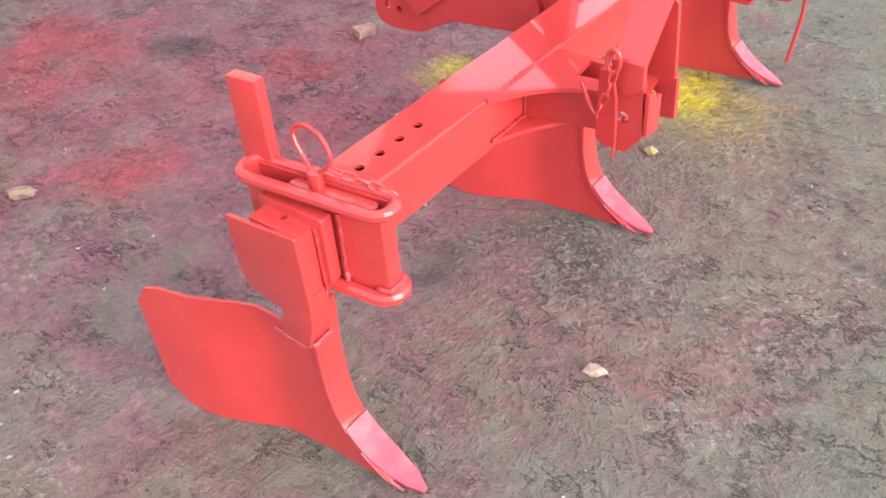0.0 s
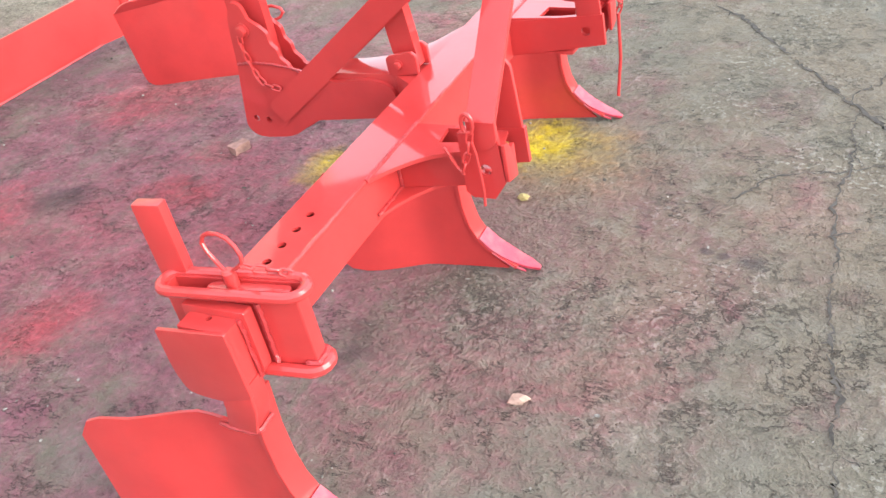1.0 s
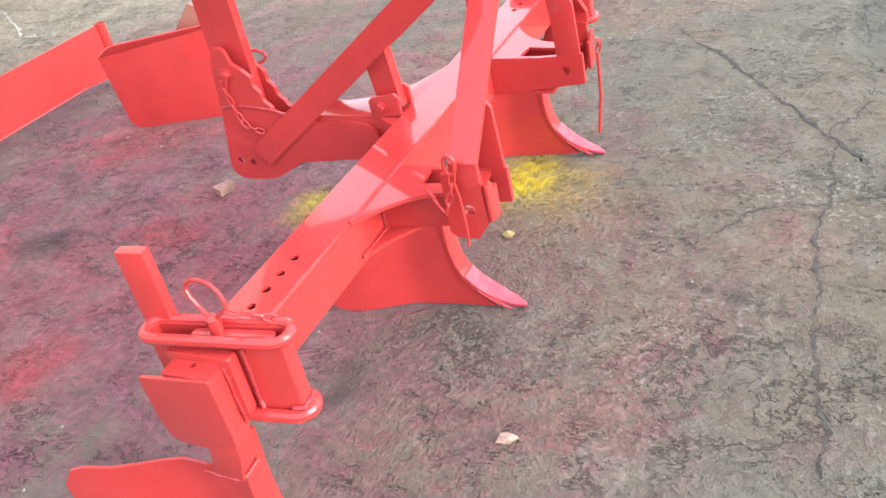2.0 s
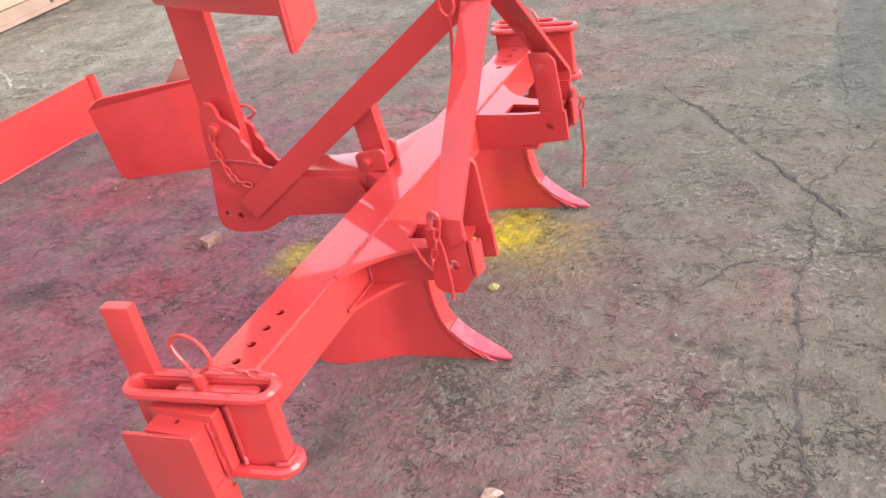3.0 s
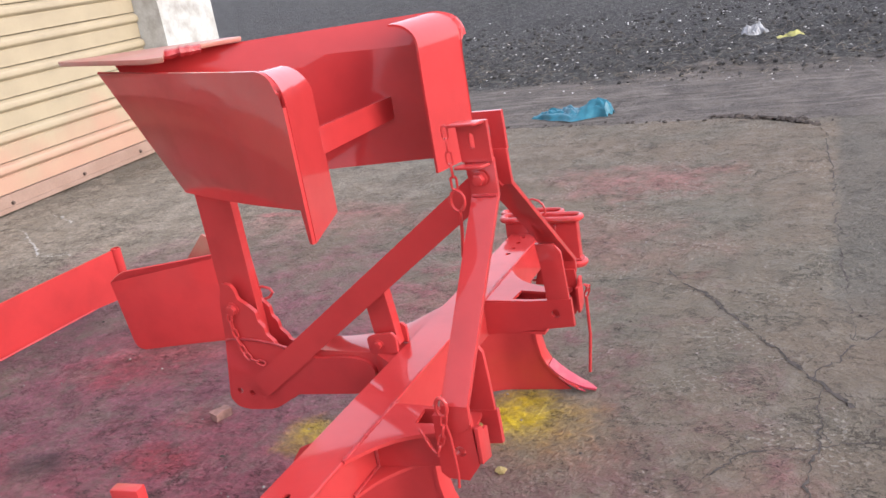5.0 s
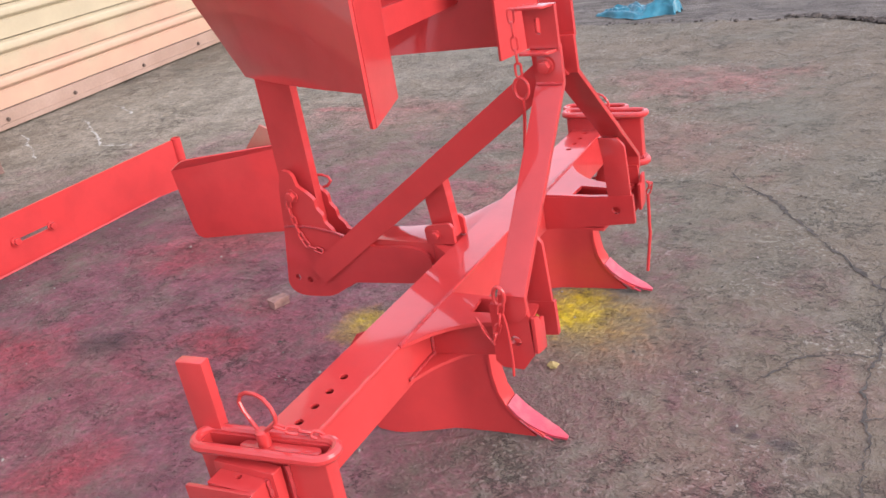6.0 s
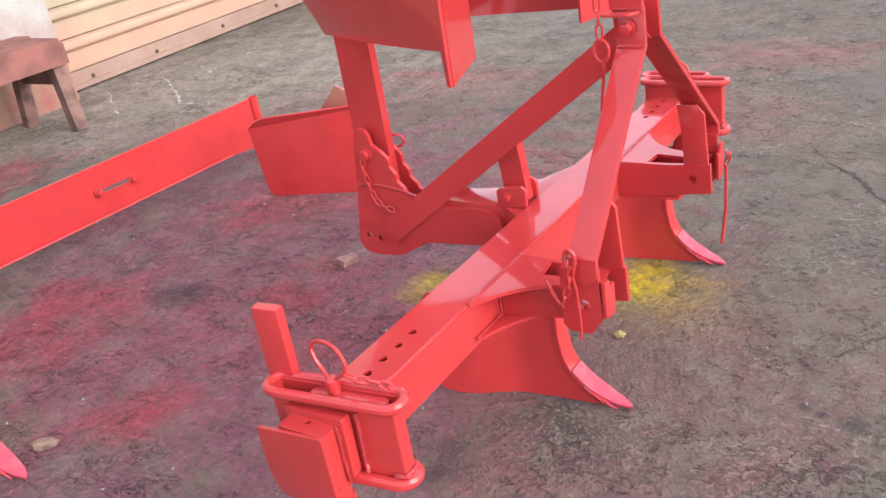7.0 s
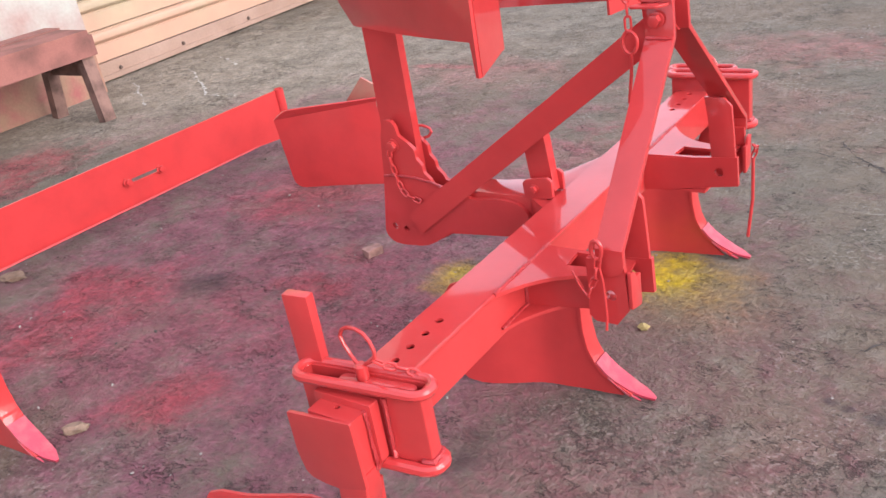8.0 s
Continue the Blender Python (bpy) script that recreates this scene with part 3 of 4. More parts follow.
# toolbar beam with its pin holes
bm = bmesh.new()
hole_y = [-0.609 - 0.0475 * i for i in range(4)] + [0.607 + 0.0475 * i for i in range(4)]
y0, y1 = -0.83, 0.79
beam = empty("toolbar_beam", (0, 0, 0))
beam.parent = plough
tagged(beam, "glossy red square steel toolbar with pin holes")
plate(bm, [(-0.05, y0), (0.05, y0), (0.05, y1), (-0.05, y1)], 0.006, at_z(BEAM_TOP - 0.006), [ring2(0, y, 0.0085) for y in hole_y])
part("top_wall", bm, red, beam)
for x in (-0.05, 0.044):
    bm = bmesh.new()
    box(bm, (x, y0, BEAM_LOW), (x + 0.006, y1, BEAM_TOP - 0.0061))
    part("side_wall", bevelled(bm, 0.002), red, beam)
bm = bmesh.new()
box(bm, (-0.044, y0, BEAM_LOW), (0.044, y1, BEAM_LOW + 0.006))
part("bottom_wall", bm, red, beam)
bm = bmesh.new()
sweep(bm, [(0.049, y, BEAM_TOP - 0.003 + 0.0006 * math.sin(y * 90)) for y in np.linspace(y0, y1, 60)], 0.004, n=8)
part("seam_weld", bm, red, beam)

def slot_loop(length, width, n=8):
    r = width / 2
    return arc2(length / 2 - r, 0, r, -90, 90, n) + arc2(-length / 2 + r, 0, r, 90, 270, n)


def clamp(parent, place, turn, name):
    """An oval sleeve at the beam's end with a round bar welded round its upper and lower rims."""
    o = empty(name, place)
    o.rotation_euler = (0, 0, radians(turn))
    o.parent = parent
    L, W = 0.258, 0.05
    bm = bmesh.new()
    hx, hy, wall = L / 2 - 0.011, 0.0165, 0.004
    outer = rounded([(-hx, -hy), (hx, -hy), (hx, hy), (-hx, hy)], 0.004, 3)
    inner = rounded([(-hx + wall, -hy + wall), (hx - wall, -hy + wall), (hx - wall, hy - wall), (-hx + wall, hy - wall)], 0.002, 3)
    plate(bm, outer, 0.156, at_z(-0.156), [inner])
    part("sleeve", bm, red, o, sharp=25)
    bm = bmesh.new()
    sweep(bm, [(x, y, 0) for x, y in slot_loop(L, W)], 0.0095, closed=True)
    part("rim", bm, red, o)
    bm = bmesh.new()
    sweep(bm, [(x, y, -0.15) for x, y in slot_loop(L - 0.006, W)], 0.0115, closed=True)
    part("rim", bm, red, o)
    bm = bmesh.new()
    weld(bm, [(L / 2 - 0.03, -0.019, -0.137), (L / 2 - 0.01, -0.0185, -0.136), (L / 2 - 0.009, 0.0, -0.137), (L / 2 - 0.012, 0.018, -0.137)], 0.006)
    part("weld_bead", bm, red_weld, o)
    bm = bmesh.new()
    weld(bm, [(L / 2 - 0.082, -0.018, -0.02), (L / 2 - 0.083, -0.018, -0.075), (L / 2 - 0.084, -0.0185, -0.125), (L / 2 - 0.08, -0.022, -0.138)], 0.005)
    part("weld_bead", bm, red_weld, o)
    bm = bmesh.new()
    plate(bm, slot_loop(L - 0.11, 0.023), 0.012, Matrix.Translation((0.028, 0, -0.016)))
    part("tongue", bm, red, o)
    return o


def ring_pin(parent, place, name):
    """A drop pin with a wire ring through its head."""
    o = empty(name, place)
    o.parent = parent
    bm = bmesh.new()
    sweep(bm, [(0, 0, -0.05), (0, 0, 0.0), (0, 0, 0.022), (0, 0, 0.026)], [0.0115, 0.0115, 0.0115, 0.008], n=14)
    part("pin", bm, red, o)
    bm = bmesh.new()
    pts = [(0.006, 0, 0.02), (-0.008, 0, 0.026), (-0.019, 0.002, 0.038), (-0.031, 0.004, 0.054), (-0.037, 0.006, 0.068), (-0.032, 0.008, 0.08), (-0.018, 0.008, 0.087),
           (0.0, 0.007, 0.088), (0.016, 0.006, 0.083), (0.029, 0.004, 0.071), (0.036, 0.002, 0.057), (0.036, 0.0, 0.046), (0.026, 0, 0.036), (0.012, 0, 0.027)]
    sweep(bm, pts, 0.0036, n=8)
    part("wire_ring", bm, red, o)
    return o


near = clamp(plough, (0.03, -0.868, 0.612), 7, "sleeve_clamp")
far = clamp(plough, (0.05, 0.80, 0.612), 0, "sleeve_clamp")
ring_pin(plough, (0.03, 0.80, 0.583), "locking_pin")
bm = bmesh.new()
sweep(bm, [(x - 0.05, y + 0.065, -0.004) for x, y in slot_loop(0.2, 0.046)], 0.008, closed=True)
part("back_rim", bm, red, far)
bm = bmesh.new()
plate(bm, slot_loop(0.194, 0.042), 0.15, Matrix.Translation((-0.05, 0.065, -0.16)))
part("back_plate", bm, red, far)
# standing shank in the near sleeve
bm = bmesh.new()
tmp = [(-0.026, -0.0105), (0.026, -0.0105), (0.026, 0.0105), (-0.026, 0.0105)]
plate(bm, tmp, 0.38, Matrix.Translation((-0.09, -0.855, 0.365)) @ pose(0, 0, 0, 0, 0, 7), bevel=0.003)
part("shank", bm, red, plough, "square-cut red steel shank standing through the sleeve")
ring_pin(plough, (0.028, -0.864, 0.612), "locking_pin")
bm = bmesh.new()
chain(bm, [(0.058, -0.864, 0.652), (0.072, -0.852, 0.637), (0.09, -0.842, 0.63), (0.112, -0.836, 0.626), (0.128, -0.828, 0.612)], 0.0024, 0.027, 0.0155)
part("chain", bm, red, plough)

# bracket and shank that carry the near and far bodies
def shank_bracket(parent, y, s):
    """The bracket welded to a sleeve's outer side and the cranked shank below it. s: -1 near, 1 far."""
    o = empty("shank_bracket", (0, y, 0))
    o.parent = parent
    m = Matrix.Diagonal((1, -s, 1, 1))

    def cut(name, outline, thick, y1, bevel=0.0015, holes=(), mat=red):
        bm = bmesh.new()
        plate(bm, outline, thick, m @ at_y(y1), holes, bevel)
        part(name, bm, mat, o)
    cut("bracket_plate", rounded([(-0.056, 0.462), (0.058, 0.458), (0.07, 0.478), (0.071, 0.592), (-0.052, 0.592)], 0.004), 0.0215, -0.0135, 0.002)
    bm = bmesh.new()
    plate(bm, rounded([(-0.038, -0.07), (0.0565, -0.07), (0.0565, -0.0352), (-0.038, -0.0352)], 0.002, 2), 0.139, m @ at_z(0.44), [ring2(0.006, -0.044, 0.0055, 10)])
    part("bracket_block", bm, red, o)
    cut("wear_plate", rounded([(-0.082, 0.569), (0.0615, 0.584), (0.064, 0.45), (0.0, 0.43), (-0.03, 0.43), (-0.07, 0.436), (-0.082, 0.48)], [0.004, 0.003, 0.003, 0.004, 0.01, 0.016, 0.02]), 0.008, -0.0705)
    cut("shank", [(0.004, 0.47), (0.0595, 0.47), (0.057, 0.42), (0.04, 0.366), (-0.012, 0.366), (-0.0, 0.41)], 0.0355, -0.0345, 0.002)
    cut("shank_cheek", [(0.0, 0.46), (0.0615, 0.46), (0.059, 0.42), (0.042, 0.364), (-0.016, 0.364), (-0.004, 0.41)], 0.0068, -0.071, 0.0015)
    for line in ([(0.058, 0.581), (0.06, 0.55), (0.059, 0.52), (0.062, 0.49), (0.06, 0.462)],):
        bm = bmesh.new()
        weld(bm, [m @ Vector((x, -0.037, z)) for x, z in line], 0.004)
        part("weld_bead", bm, red_weld, o)
    bm = bmesh.new()
    weld(bm, [m @ Vector(p) for p in ((-0.035, -0.075, 0.366), (0.03, -0.076, 0.362), (0.043, -0.07, 0.364), (0.043, -0.032, 0.366))], 0.0045)
    part("weld_bead", bm, red_weld, o)
    return o


shank_bracket(plough, -0.872, -1)
shank_bracket(plough, 0.80, 1)
for x0, y0, top in ((0.0, -0.872, 0.375), (0.0, CENTRE, 0.30), (0.0, 0.795, 0.36)):
    ridger_body(plough, x0, y0, top, red_worn)
# short shanks from the beam down to the middle and far bodies
for y in (CENTRE, 0.795):
    bm = bmesh.new()
    plate(bm, [(-0.12, 0.24), (-0.014, 0.24), (-0.012, BEAM_LOW + 0.004), (-0.045, BEAM_LOW + 0.004)], 0.02, at_y(y + 0.01))
    part("shank", bm, red, plough)


def hitch(parent, s):
    """One side of the headstock: gusset, lug plates and the bent mast leg. s: -1 near, 1 far."""
    o = empty("hitch_side", (0, 0, 0))
    o.parent = parent
    yi, yo = 0.272 * s, 0.372 * s
    m = Matrix.Diagonal((1, s, 1, 1))
    # top and bottom gussets with a hollowed outer edge
    outline = [(0.0505, 0.268), (0.15, 0.268), (0.256, 0.268), (0.272, 0.364), (0.18, 0.366), (0.128, 0.392), (0.088, 0.432), (0.0505, 0.492)]
    low_outline = [(0.0505, 0.268), (0.21, 0.268), (0.215, 0.335), (0.15, 0.336), (0.118, 0.36), (0.076, 0.414), (0.0505, 0.484)]
    for z, nm in ((0.556, "top_gusset"), (0.468, "bottom_gusset")):
        bm = bmesh.new()
        tmp = rounded(outline, [0, 0.01, 0, 0.01, 0.05, 0.05, 0.05, 0]) if nm == "top_gusset" else rounded(low_outline, [0, 0, 0, 0.02, 0.05, 0.05, 0])
        plate(bm, tmp, 0.008, m @ at_z(z), [[(0.129, 0.2795), (0.234, 0.2795), (0.234, 0.326), (0.134, 0.336)]] if nm == "top_gusset" else ())
        part(nm, bm, red, o)
    bm = bmesh.new()
    plate(bm, [(0.0505, 0.366), (0.0505, 0.374), (0.2, 0.346), (0.2, 0.338)], 0.0795, m @ at_z(0.4763), bevel=0.001)
    part("web", bm, red, o)
    for y, x1, z0, z1, nm in ((yi, 0.292, 0.488, 0.572, "inner_lug"), (yo, 0.284, 0.471, 0.612, "outer_lug")):
        bm = bmesh.new()
        x0 = 0.05 if nm == "inner_lug" else 0.2
        out = [(x0 - 0.002, z0 + 0.012), (x0 + 0.012, z0), (x1 - 0.027, z0), (x1, z0 + 0.037), (x1 - 0.006, z1), (x0, z1)] if nm == "outer_lug" else [(x0 + 0.0005, 0.4645), (x1 + 0.002, z0 + 0.008), (x1, z1), (x0 + 0.0005, 0.5555)]
        plate(bm, out, 0.012, at_y(y + 0.006), [ring2(0.2475, 0.5355 if nm == "outer_lug" else 0.53, 0.0115)])
        part(nm, bm, red, o)
    bm = bmesh.new()
    plate(bm, rounded([(0.502, 0.334), (0.512, 0.379), (0.593, 0.379), (0.588, 0.36), (0.572, 0.352), (0.574, 0.334)], 0.004), 0.008, m @ Matrix.Translation((0.2845, 0, 0)) @ Matrix(((0, 0, 1, 0), (0, 1, 0, 0), (1, 0, 0, 0), (0, 0, 0, 1))))
    part("lug_front", bm, red, o)
    # the front closing strip of the outer lug, and the flat link from the leg to the inner lug
    bm = bmesh.new()
    plate(bm, [(0.228, 0.566), (0.2875, 0.5715), (0.28, 0.70), (0.262, 0.722), (0.214, 0.722), (0.222, 0.664)], 0.01, at_y(yi + 0.005))
    part("link_plate", bm, red, o)
    # mast leg: upright at the top, bent outwards, upright again at the lug
    bm = bmesh.new()
    spine = [(0.2, 0.266, 0.046, 1.03), (0.207, 0.268, 0.048, 0.955), (0.2245, 0.281, 0.385, 0.64), (0.2245, 0.281, 0.385, 0.612)]
    tail = arc2(0.251, 0.612, 0.03, 0, -90, 6)
    rows = [[(xl, y * s, z) for xl, xr, y, z in spine] + [(0.2245, 0.385 * s, 0.612 + (z - 0.612)) for x, z in tail[1:]],
            [(xr, y * s, z) for xl, xr, y, z in spine] + [(x, 0.385 * s, z) for x, z in tail[1:]]]
    surface(bm, rows, 0.012)
    bevelled(bm, 0.002)
    eye_slot = [(0.2255 + x, 1.07 + z) for x, z in arc2(0, 0.01, 0.007, 0, 180, 6) + arc2(0, -0.01, 0.007, 180, 360, 6)]
    plate(bm, [(0.198, 1.026), (0.266, 1.026), (0.264, 1.112), (0.195, 1.112)], 0.012, at_y(0.046 * s + 0.006), [eye_slot])
    part("mast_leg", bm, red, o, sharp=18)
    bm = bmesh.new()
    weld(bm, [(0.052, 0.49 * s, 0.564), (0.052, 0.26 * s, 0.564)], 0.0045)
    part("weld_bead", bm, red_weld, o)
    bm = bmesh.new()
    weld(bm, [(0.053, 0.48 * s, 0.479), (0.053, 0.43 * s, 0.479), (0.053, 0.375 * s, 0.479), (0.053, 0.375 * s, 0.55)], 0.004)
    part("weld_bead", bm, red_weld, o)
    bm = bmesh.new()
    weld(bm, [(0.2115, 0.053 * s, 0.951), (0.2655, 0.053 * s, 0.951)], 0.0035)
    part("weld_bead", bm, red_weld, o)
    return o


for s in (-1, 1):
    hitch(plough, s)
# mast head: cross plates, top link holes' bolt
for z in (1.108, 1.018):
    bm = bmesh.new()
    plate(bm, rounded([(0.188, -0.084), (0.25, -0.084), (0.265, -0.052), (0.198, -0.052)], 0.01), 0.006, at_z(z))
    part("chain_keeper", bm, red, plough)
bm = bmesh.new()
hexhead(bm, (0.234, -0.055, 0.99), (0, -1, 0), 0.013, 0.013)
part("mast_bolt", bm, red, plough)
bm = bmesh.new()
bar(bm, (0.23, -0.036, 0.972), (-0.472, -0.0595, 0.452), 0.062, 0.012, (0, 0, 1))
part("rear_stay", bm, red, plough)
bm = bmesh.new()
bar(bm, (0.23, 0.036, 0.972), (-0.472, 0.0595, 0.452), 0.062, 0.012, (0, 0, 1))
part("rear_stay", bm, red, plough)
# upright strut from the beam to the stays
bm = bmesh.new()
bar(bm, (-0.09, 0.0, 0.565), (-0.108, 0.0, 0.74), 0.06, 0.03, (1, 0, 0))
part("strut", bm, red, plough)
for y in (-0.035, 0.023):
    bm = bmesh.new()
    plate(bm, rounded([(-0.128, 0.556), (-0.05, 0.562), (-0.05, 0.606), (-0.062, 0.616), (-0.122, 0.606), (-0.13, 0.598)], 0.006), 0.01, at_y(y))
    part("strut_bracket", bm, red, plough)
bm = bmesh.new()
hexhead(bm, (-0.098, -0.046, 0.585), (0, -1, 0), 0.0095, 0.009)
part("strut_bolt", bm, red, plough)

# rear arm, two plates with toothed tops round the column
teeth = [(-0.525, 0.742), (-0.502, 0.738), (-0.492, 0.724), (-0.487, 0.698), (-0.464, 0.684), (-0.441, 0.664), (-0.44, 0.638), (-0.425, 0.622), (-0.423, 0.6), (-0.404, 0.583), (-0.4, 0.57), (-0.367, 0.562)]
outline = [(-0.594, 0.405), (-0.575, 0.38), (-0.54, 0.374), (-0.449, 0.381), (-0.365, 0.432), (-0.168, 0.448), (-0.126, 0.484), (-0.118, 0.516), (-0.143, 0.541), (-0.192, 0.548), (-0.28, 0.54)] + teeth[::-1] + [(-0.545, 0.70), (-0.56, 0.58)]
radii = [0.02, 0.02, 0.02, 0.03, 0.01, 0.03, 0.02, 0.02, 0.02, 0.02, 0.01] + [0.006] * len(teeth) + [0.02, 0.01]
for y, drop in ((-0.04, 0.0), (0.019, -0.01)):
    bm = bmesh.new()
    plate(bm, rounded(outline, radii, 4), 0.012, Matrix.Translation((0, 0, drop)) @ at_y(y), [ring2(-0.554, 0.43, 0.009), ring2(-0.515, 0.426, 0.009)])
    part("arm_plate", bm, red, plough, "arm plate with a toothed upper edge")
bm = bmesh.new()
weld(bm, [(-0.556, -0.0535, 0.583), (-0.499, -0.0535, 0.587), (-0.457, -0.0535, 0.585), (-0.403, -0.0535, 0.577), (-0.375, -0.0535, 0.567)], 0.0035)
part("weld_bead", bm, red_weld, plough)
bm = bmesh.new()
cover = [(-0.36, -0.039), (-0.117, -0.039), (-0.0505, -0.09), (-0.0505, 0.26), (-0.1, 0.14), (-0.16, 0.07), (-0.24, 0.045), (-0.36, 0.04)]
plate(bm, cover, 0.058, at_z(0.5))
part("arm_cover", bm, red, plough)
bm = bmesh.new()
hexhead(bm, (-0.507, -0.053, 0.672), (0, -1, 0), 0.014, 0.012)
part("pivot_bolt", bm, red, plough)
bm = bmesh.new()
chain(bm, [(-0.513, -0.066, 0.662), (-0.519, -0.062, 0.635), (-0.512, -0.06, 0.595), (-0.503, -0.06, 0.56), (-0.493, -0.06, 0.535), (-0.47, -0.06, 0.528), (-0.445, -0.06, 0.52)], 0.0026, 0.03, 0.0165)
part("chain", bm, red, plough)
bm = bmesh.new()
sweep(bm, [(-0.52, 0.014, 0.698), (-0.493, 0.024, 0.7), (-0.463, 0.03, 0.7), (-0.443, 0.031, 0.694), (-0.437, 0.03, 0.684), (-0.447, 0.028, 0.672), (-0.47, 0.024, 0.664), (-0.51, 0.012, 0.658)], 0.004, n=8)
part("wire_handle", bm, red, plough)
# column that carries the raised body
bm = bmesh.new()
bar(bm, (-0.508, -0.008, 0.45), (-0.51, -0.008, 1.0), 0.105, 0.026, (1, 0, 0), 0.003)
part("column", bm, red, plough, "thick upright red steel column")

# raised body turned upside down on the column
raised = empty("raised_ridger_body", (0, 0, 0))
raised.parent = plough
CORNER = 0.065
for s in (-1, 1):
    fx = -0.002 if s < 0 else 0.066
    low = 1.026 if s < 0 else 0.945
    top_front = 1.292 if s < 0 else 1.31
    keel = [(-0.572 - 0.0543 * i, 0.986 + 0.0967 * i) for i in range(4)] + [(-0.757, 1.316)]
    crease = 1.2245 if s < 0 else 1.235
    front = [low + (crease - low) * i / 3 for i in range(4)] + [top_front]
    bend = [0, 0, 0, 0, 0.0 if s < 0 else 0.022]
    columns = [i / 12 * 0.9 for i in range(13)] + [0.9 + 0.1 * math.sin(math.pi / 2 * i / 8) for i in range(1, 9)]
    rows = []
    for h in range(13):
        q = h / 12 * 4
        kx, kz, fz, lean = (np.interp(q, range(5), v) for v in ([k[0] for k in keel], [k[1] for k in keel], front, bend))
        a, b = Vector((kx, 0.03 * s, kz)), Vector((fx, 0.345 * s, fz))
        row = []
        for t in columns:
            p = a.lerp(b, t)
            p.y += s * (0.012 * math.sin(math.pi * t) + lean * t)
            if h == 0 and s < 0 and t > 0.98:
                p.z = 0.957
            # rounded upper front corner
            u = max(0.0, p.x - (fx - CORNER))
            p.z = min(p.z, top_front + 0.012 * (1 - t) - CORNER + math.sqrt(max(0.0, CORNER ** 2 - u * u)))
            row.append(p)
        rows.append(row)
    bm = bmesh.new()
    surface(bm, rows, 0.007)
    part("wing", bm, red, raised, sharp=50 if s < 0 else 9)
    # the strip that turns inwards round the front edge and fades out along the top
    arc = arc2(fx - CORNER, top_front - CORNER, CORNER, 0, 90, 8)
    ends = [(fx, 0.957 if s < 0 else low), (fx, 1.05), (fx, 1.15)] + arc + ([(fx - 0.11, top_front - 0.001)] if s < 0 else [])
    width = [1, 1, 1] + ([1 - 0.35 * i / 8 for i in range(9)] + [0.2] if s < 0 else [1] * 9)
    full = 0.17 if s < 0 else 0.2
    dx = -0.05 if s < 0 else -0.022
    rows = []
    for k in (0.0, 0.5, 1.0):
        row = []
        for n, ((x, z), w) in enumerate(zip(ends, width)):
            lift = 0.008 * k if n == 0 else -0.02 * k * (1 - w)
            t = min(1.0, (x + 0.757) / (fx + 0.757))
            y_edge = 0.027 + 0.315 * t + 0.012 * math.sin(math.pi * t) + bend[4] * t * max(0.0, (z - 1.235) / 0.075)
            row.append((x + dx * k * w, s * (y_edge - full * w * k), z + lift))
        rows.append(row)
    bm = bmesh.new()
    surface(bm, rows, 0.006)
    part("front_strip", bm, red, raised, sharp=40)
bm = bmesh.new()
tipv = [(-0.915, 0.0), (-0.885, -0.018), (-0.47, -0.175), (-0.42, -0.165), (-0.56, 0.0), (-0.44, 0.15), (-0.48, 0.165), (-0.885, 0.018)]
plate(bm, tipv, 0.012, Matrix.Translation((0, 0, 1.308)) @ pose(0, 0, 0, 0, 1.2, 0), bevel=0.002)
# the reflected pale wall is put into this plate's colour
part("flat_share", bm, share_top, raised, "scuffed flat share, pale reflection painted on its top")
bm = bmesh.new()
bar(bm, (-0.055, -0.185, 1.122), (-0.125, 0.30, 1.095), 0.056, 0.012, (0, 0, 1))
part("wing_strut", bm, red, raised)
bm = bmesh.new()
weld(bm, [(-0.57, -0.01, 1.32), (-0.53, 0.02, 1.322), (-0.5, 0.06, 1.32)], 0.011)
part("weld_bead", bm, red_weld, raised)

# hanging linch pins and chains
bm = bmesh.new()
chain(bm, [(0.182, -0.078, 1.112), (0.184, -0.08, 1.05), (0.185, -0.078, 0.975)], 0.0026, 0.034, 0.017)
part("chain", bm, red, plough)
bm = bmesh.new()
eye = [(0.185 + 0.016 * math.cos(a), -0.076, 0.95 + 0.023 * math.sin(a)) for a in np.linspace(-0.4 * math.pi, 1.5 * math.pi, 16)]
sweep(bm, eye + [(0.186, -0.074, 0.918), (0.183, -0.073, 0.88), (0.174, -0.07, 0.82)], 0.0038, n=8)
part("hanging_pin", bm, red, plough)
bm = bmesh.new()
chain(bm, [(0.238, -0.4, 0.628), (0.228, -0.4, 0.585), (0.207, -0.4, 0.536), (0.195, -0.4, 0.562), (0.182, -0.4, 0.588)], 0.0026, 0.03, 0.016)
part("chain", bm, red, plough)
bm = bmesh.new()
ringp = [(0.234 + 0.011 * math.cos(a), -0.398, 0.644 + 0.02 * math.sin(a)) for a in np.linspace(0, 2 * math.pi, 17)[:-1]]
sweep(bm, ringp, 0.0042, closed=True, n=8)
part("ring", bm, red, plough)
bm = bmesh.new()
sweep(bm, [(0.238, -0.399, 0.607), (0.243, -0.399, 0.58), (0.245, -0.399, 0.54), (0.246, -0.399, 0.5), (0.243, -0.399, 0.468)], 0.0029, n=8)
part("hanging_pin", bm, red, plough)
bm = bmesh.new()
chain(bm, [(0.285, 0.42, 0.545), (0.288, 0.45, 0.53), (0.275, 0.45, 0.50)], 0.0024, 0.03, 0.015)
part("chain", bm, red, plough)
bm = bmesh.new()
sweep(bm, [(0.276, 0.45, 0.5), (0.275, 0.45, 0.38), (0.262, 0.45, 0.265)], 0.0045, n=8)
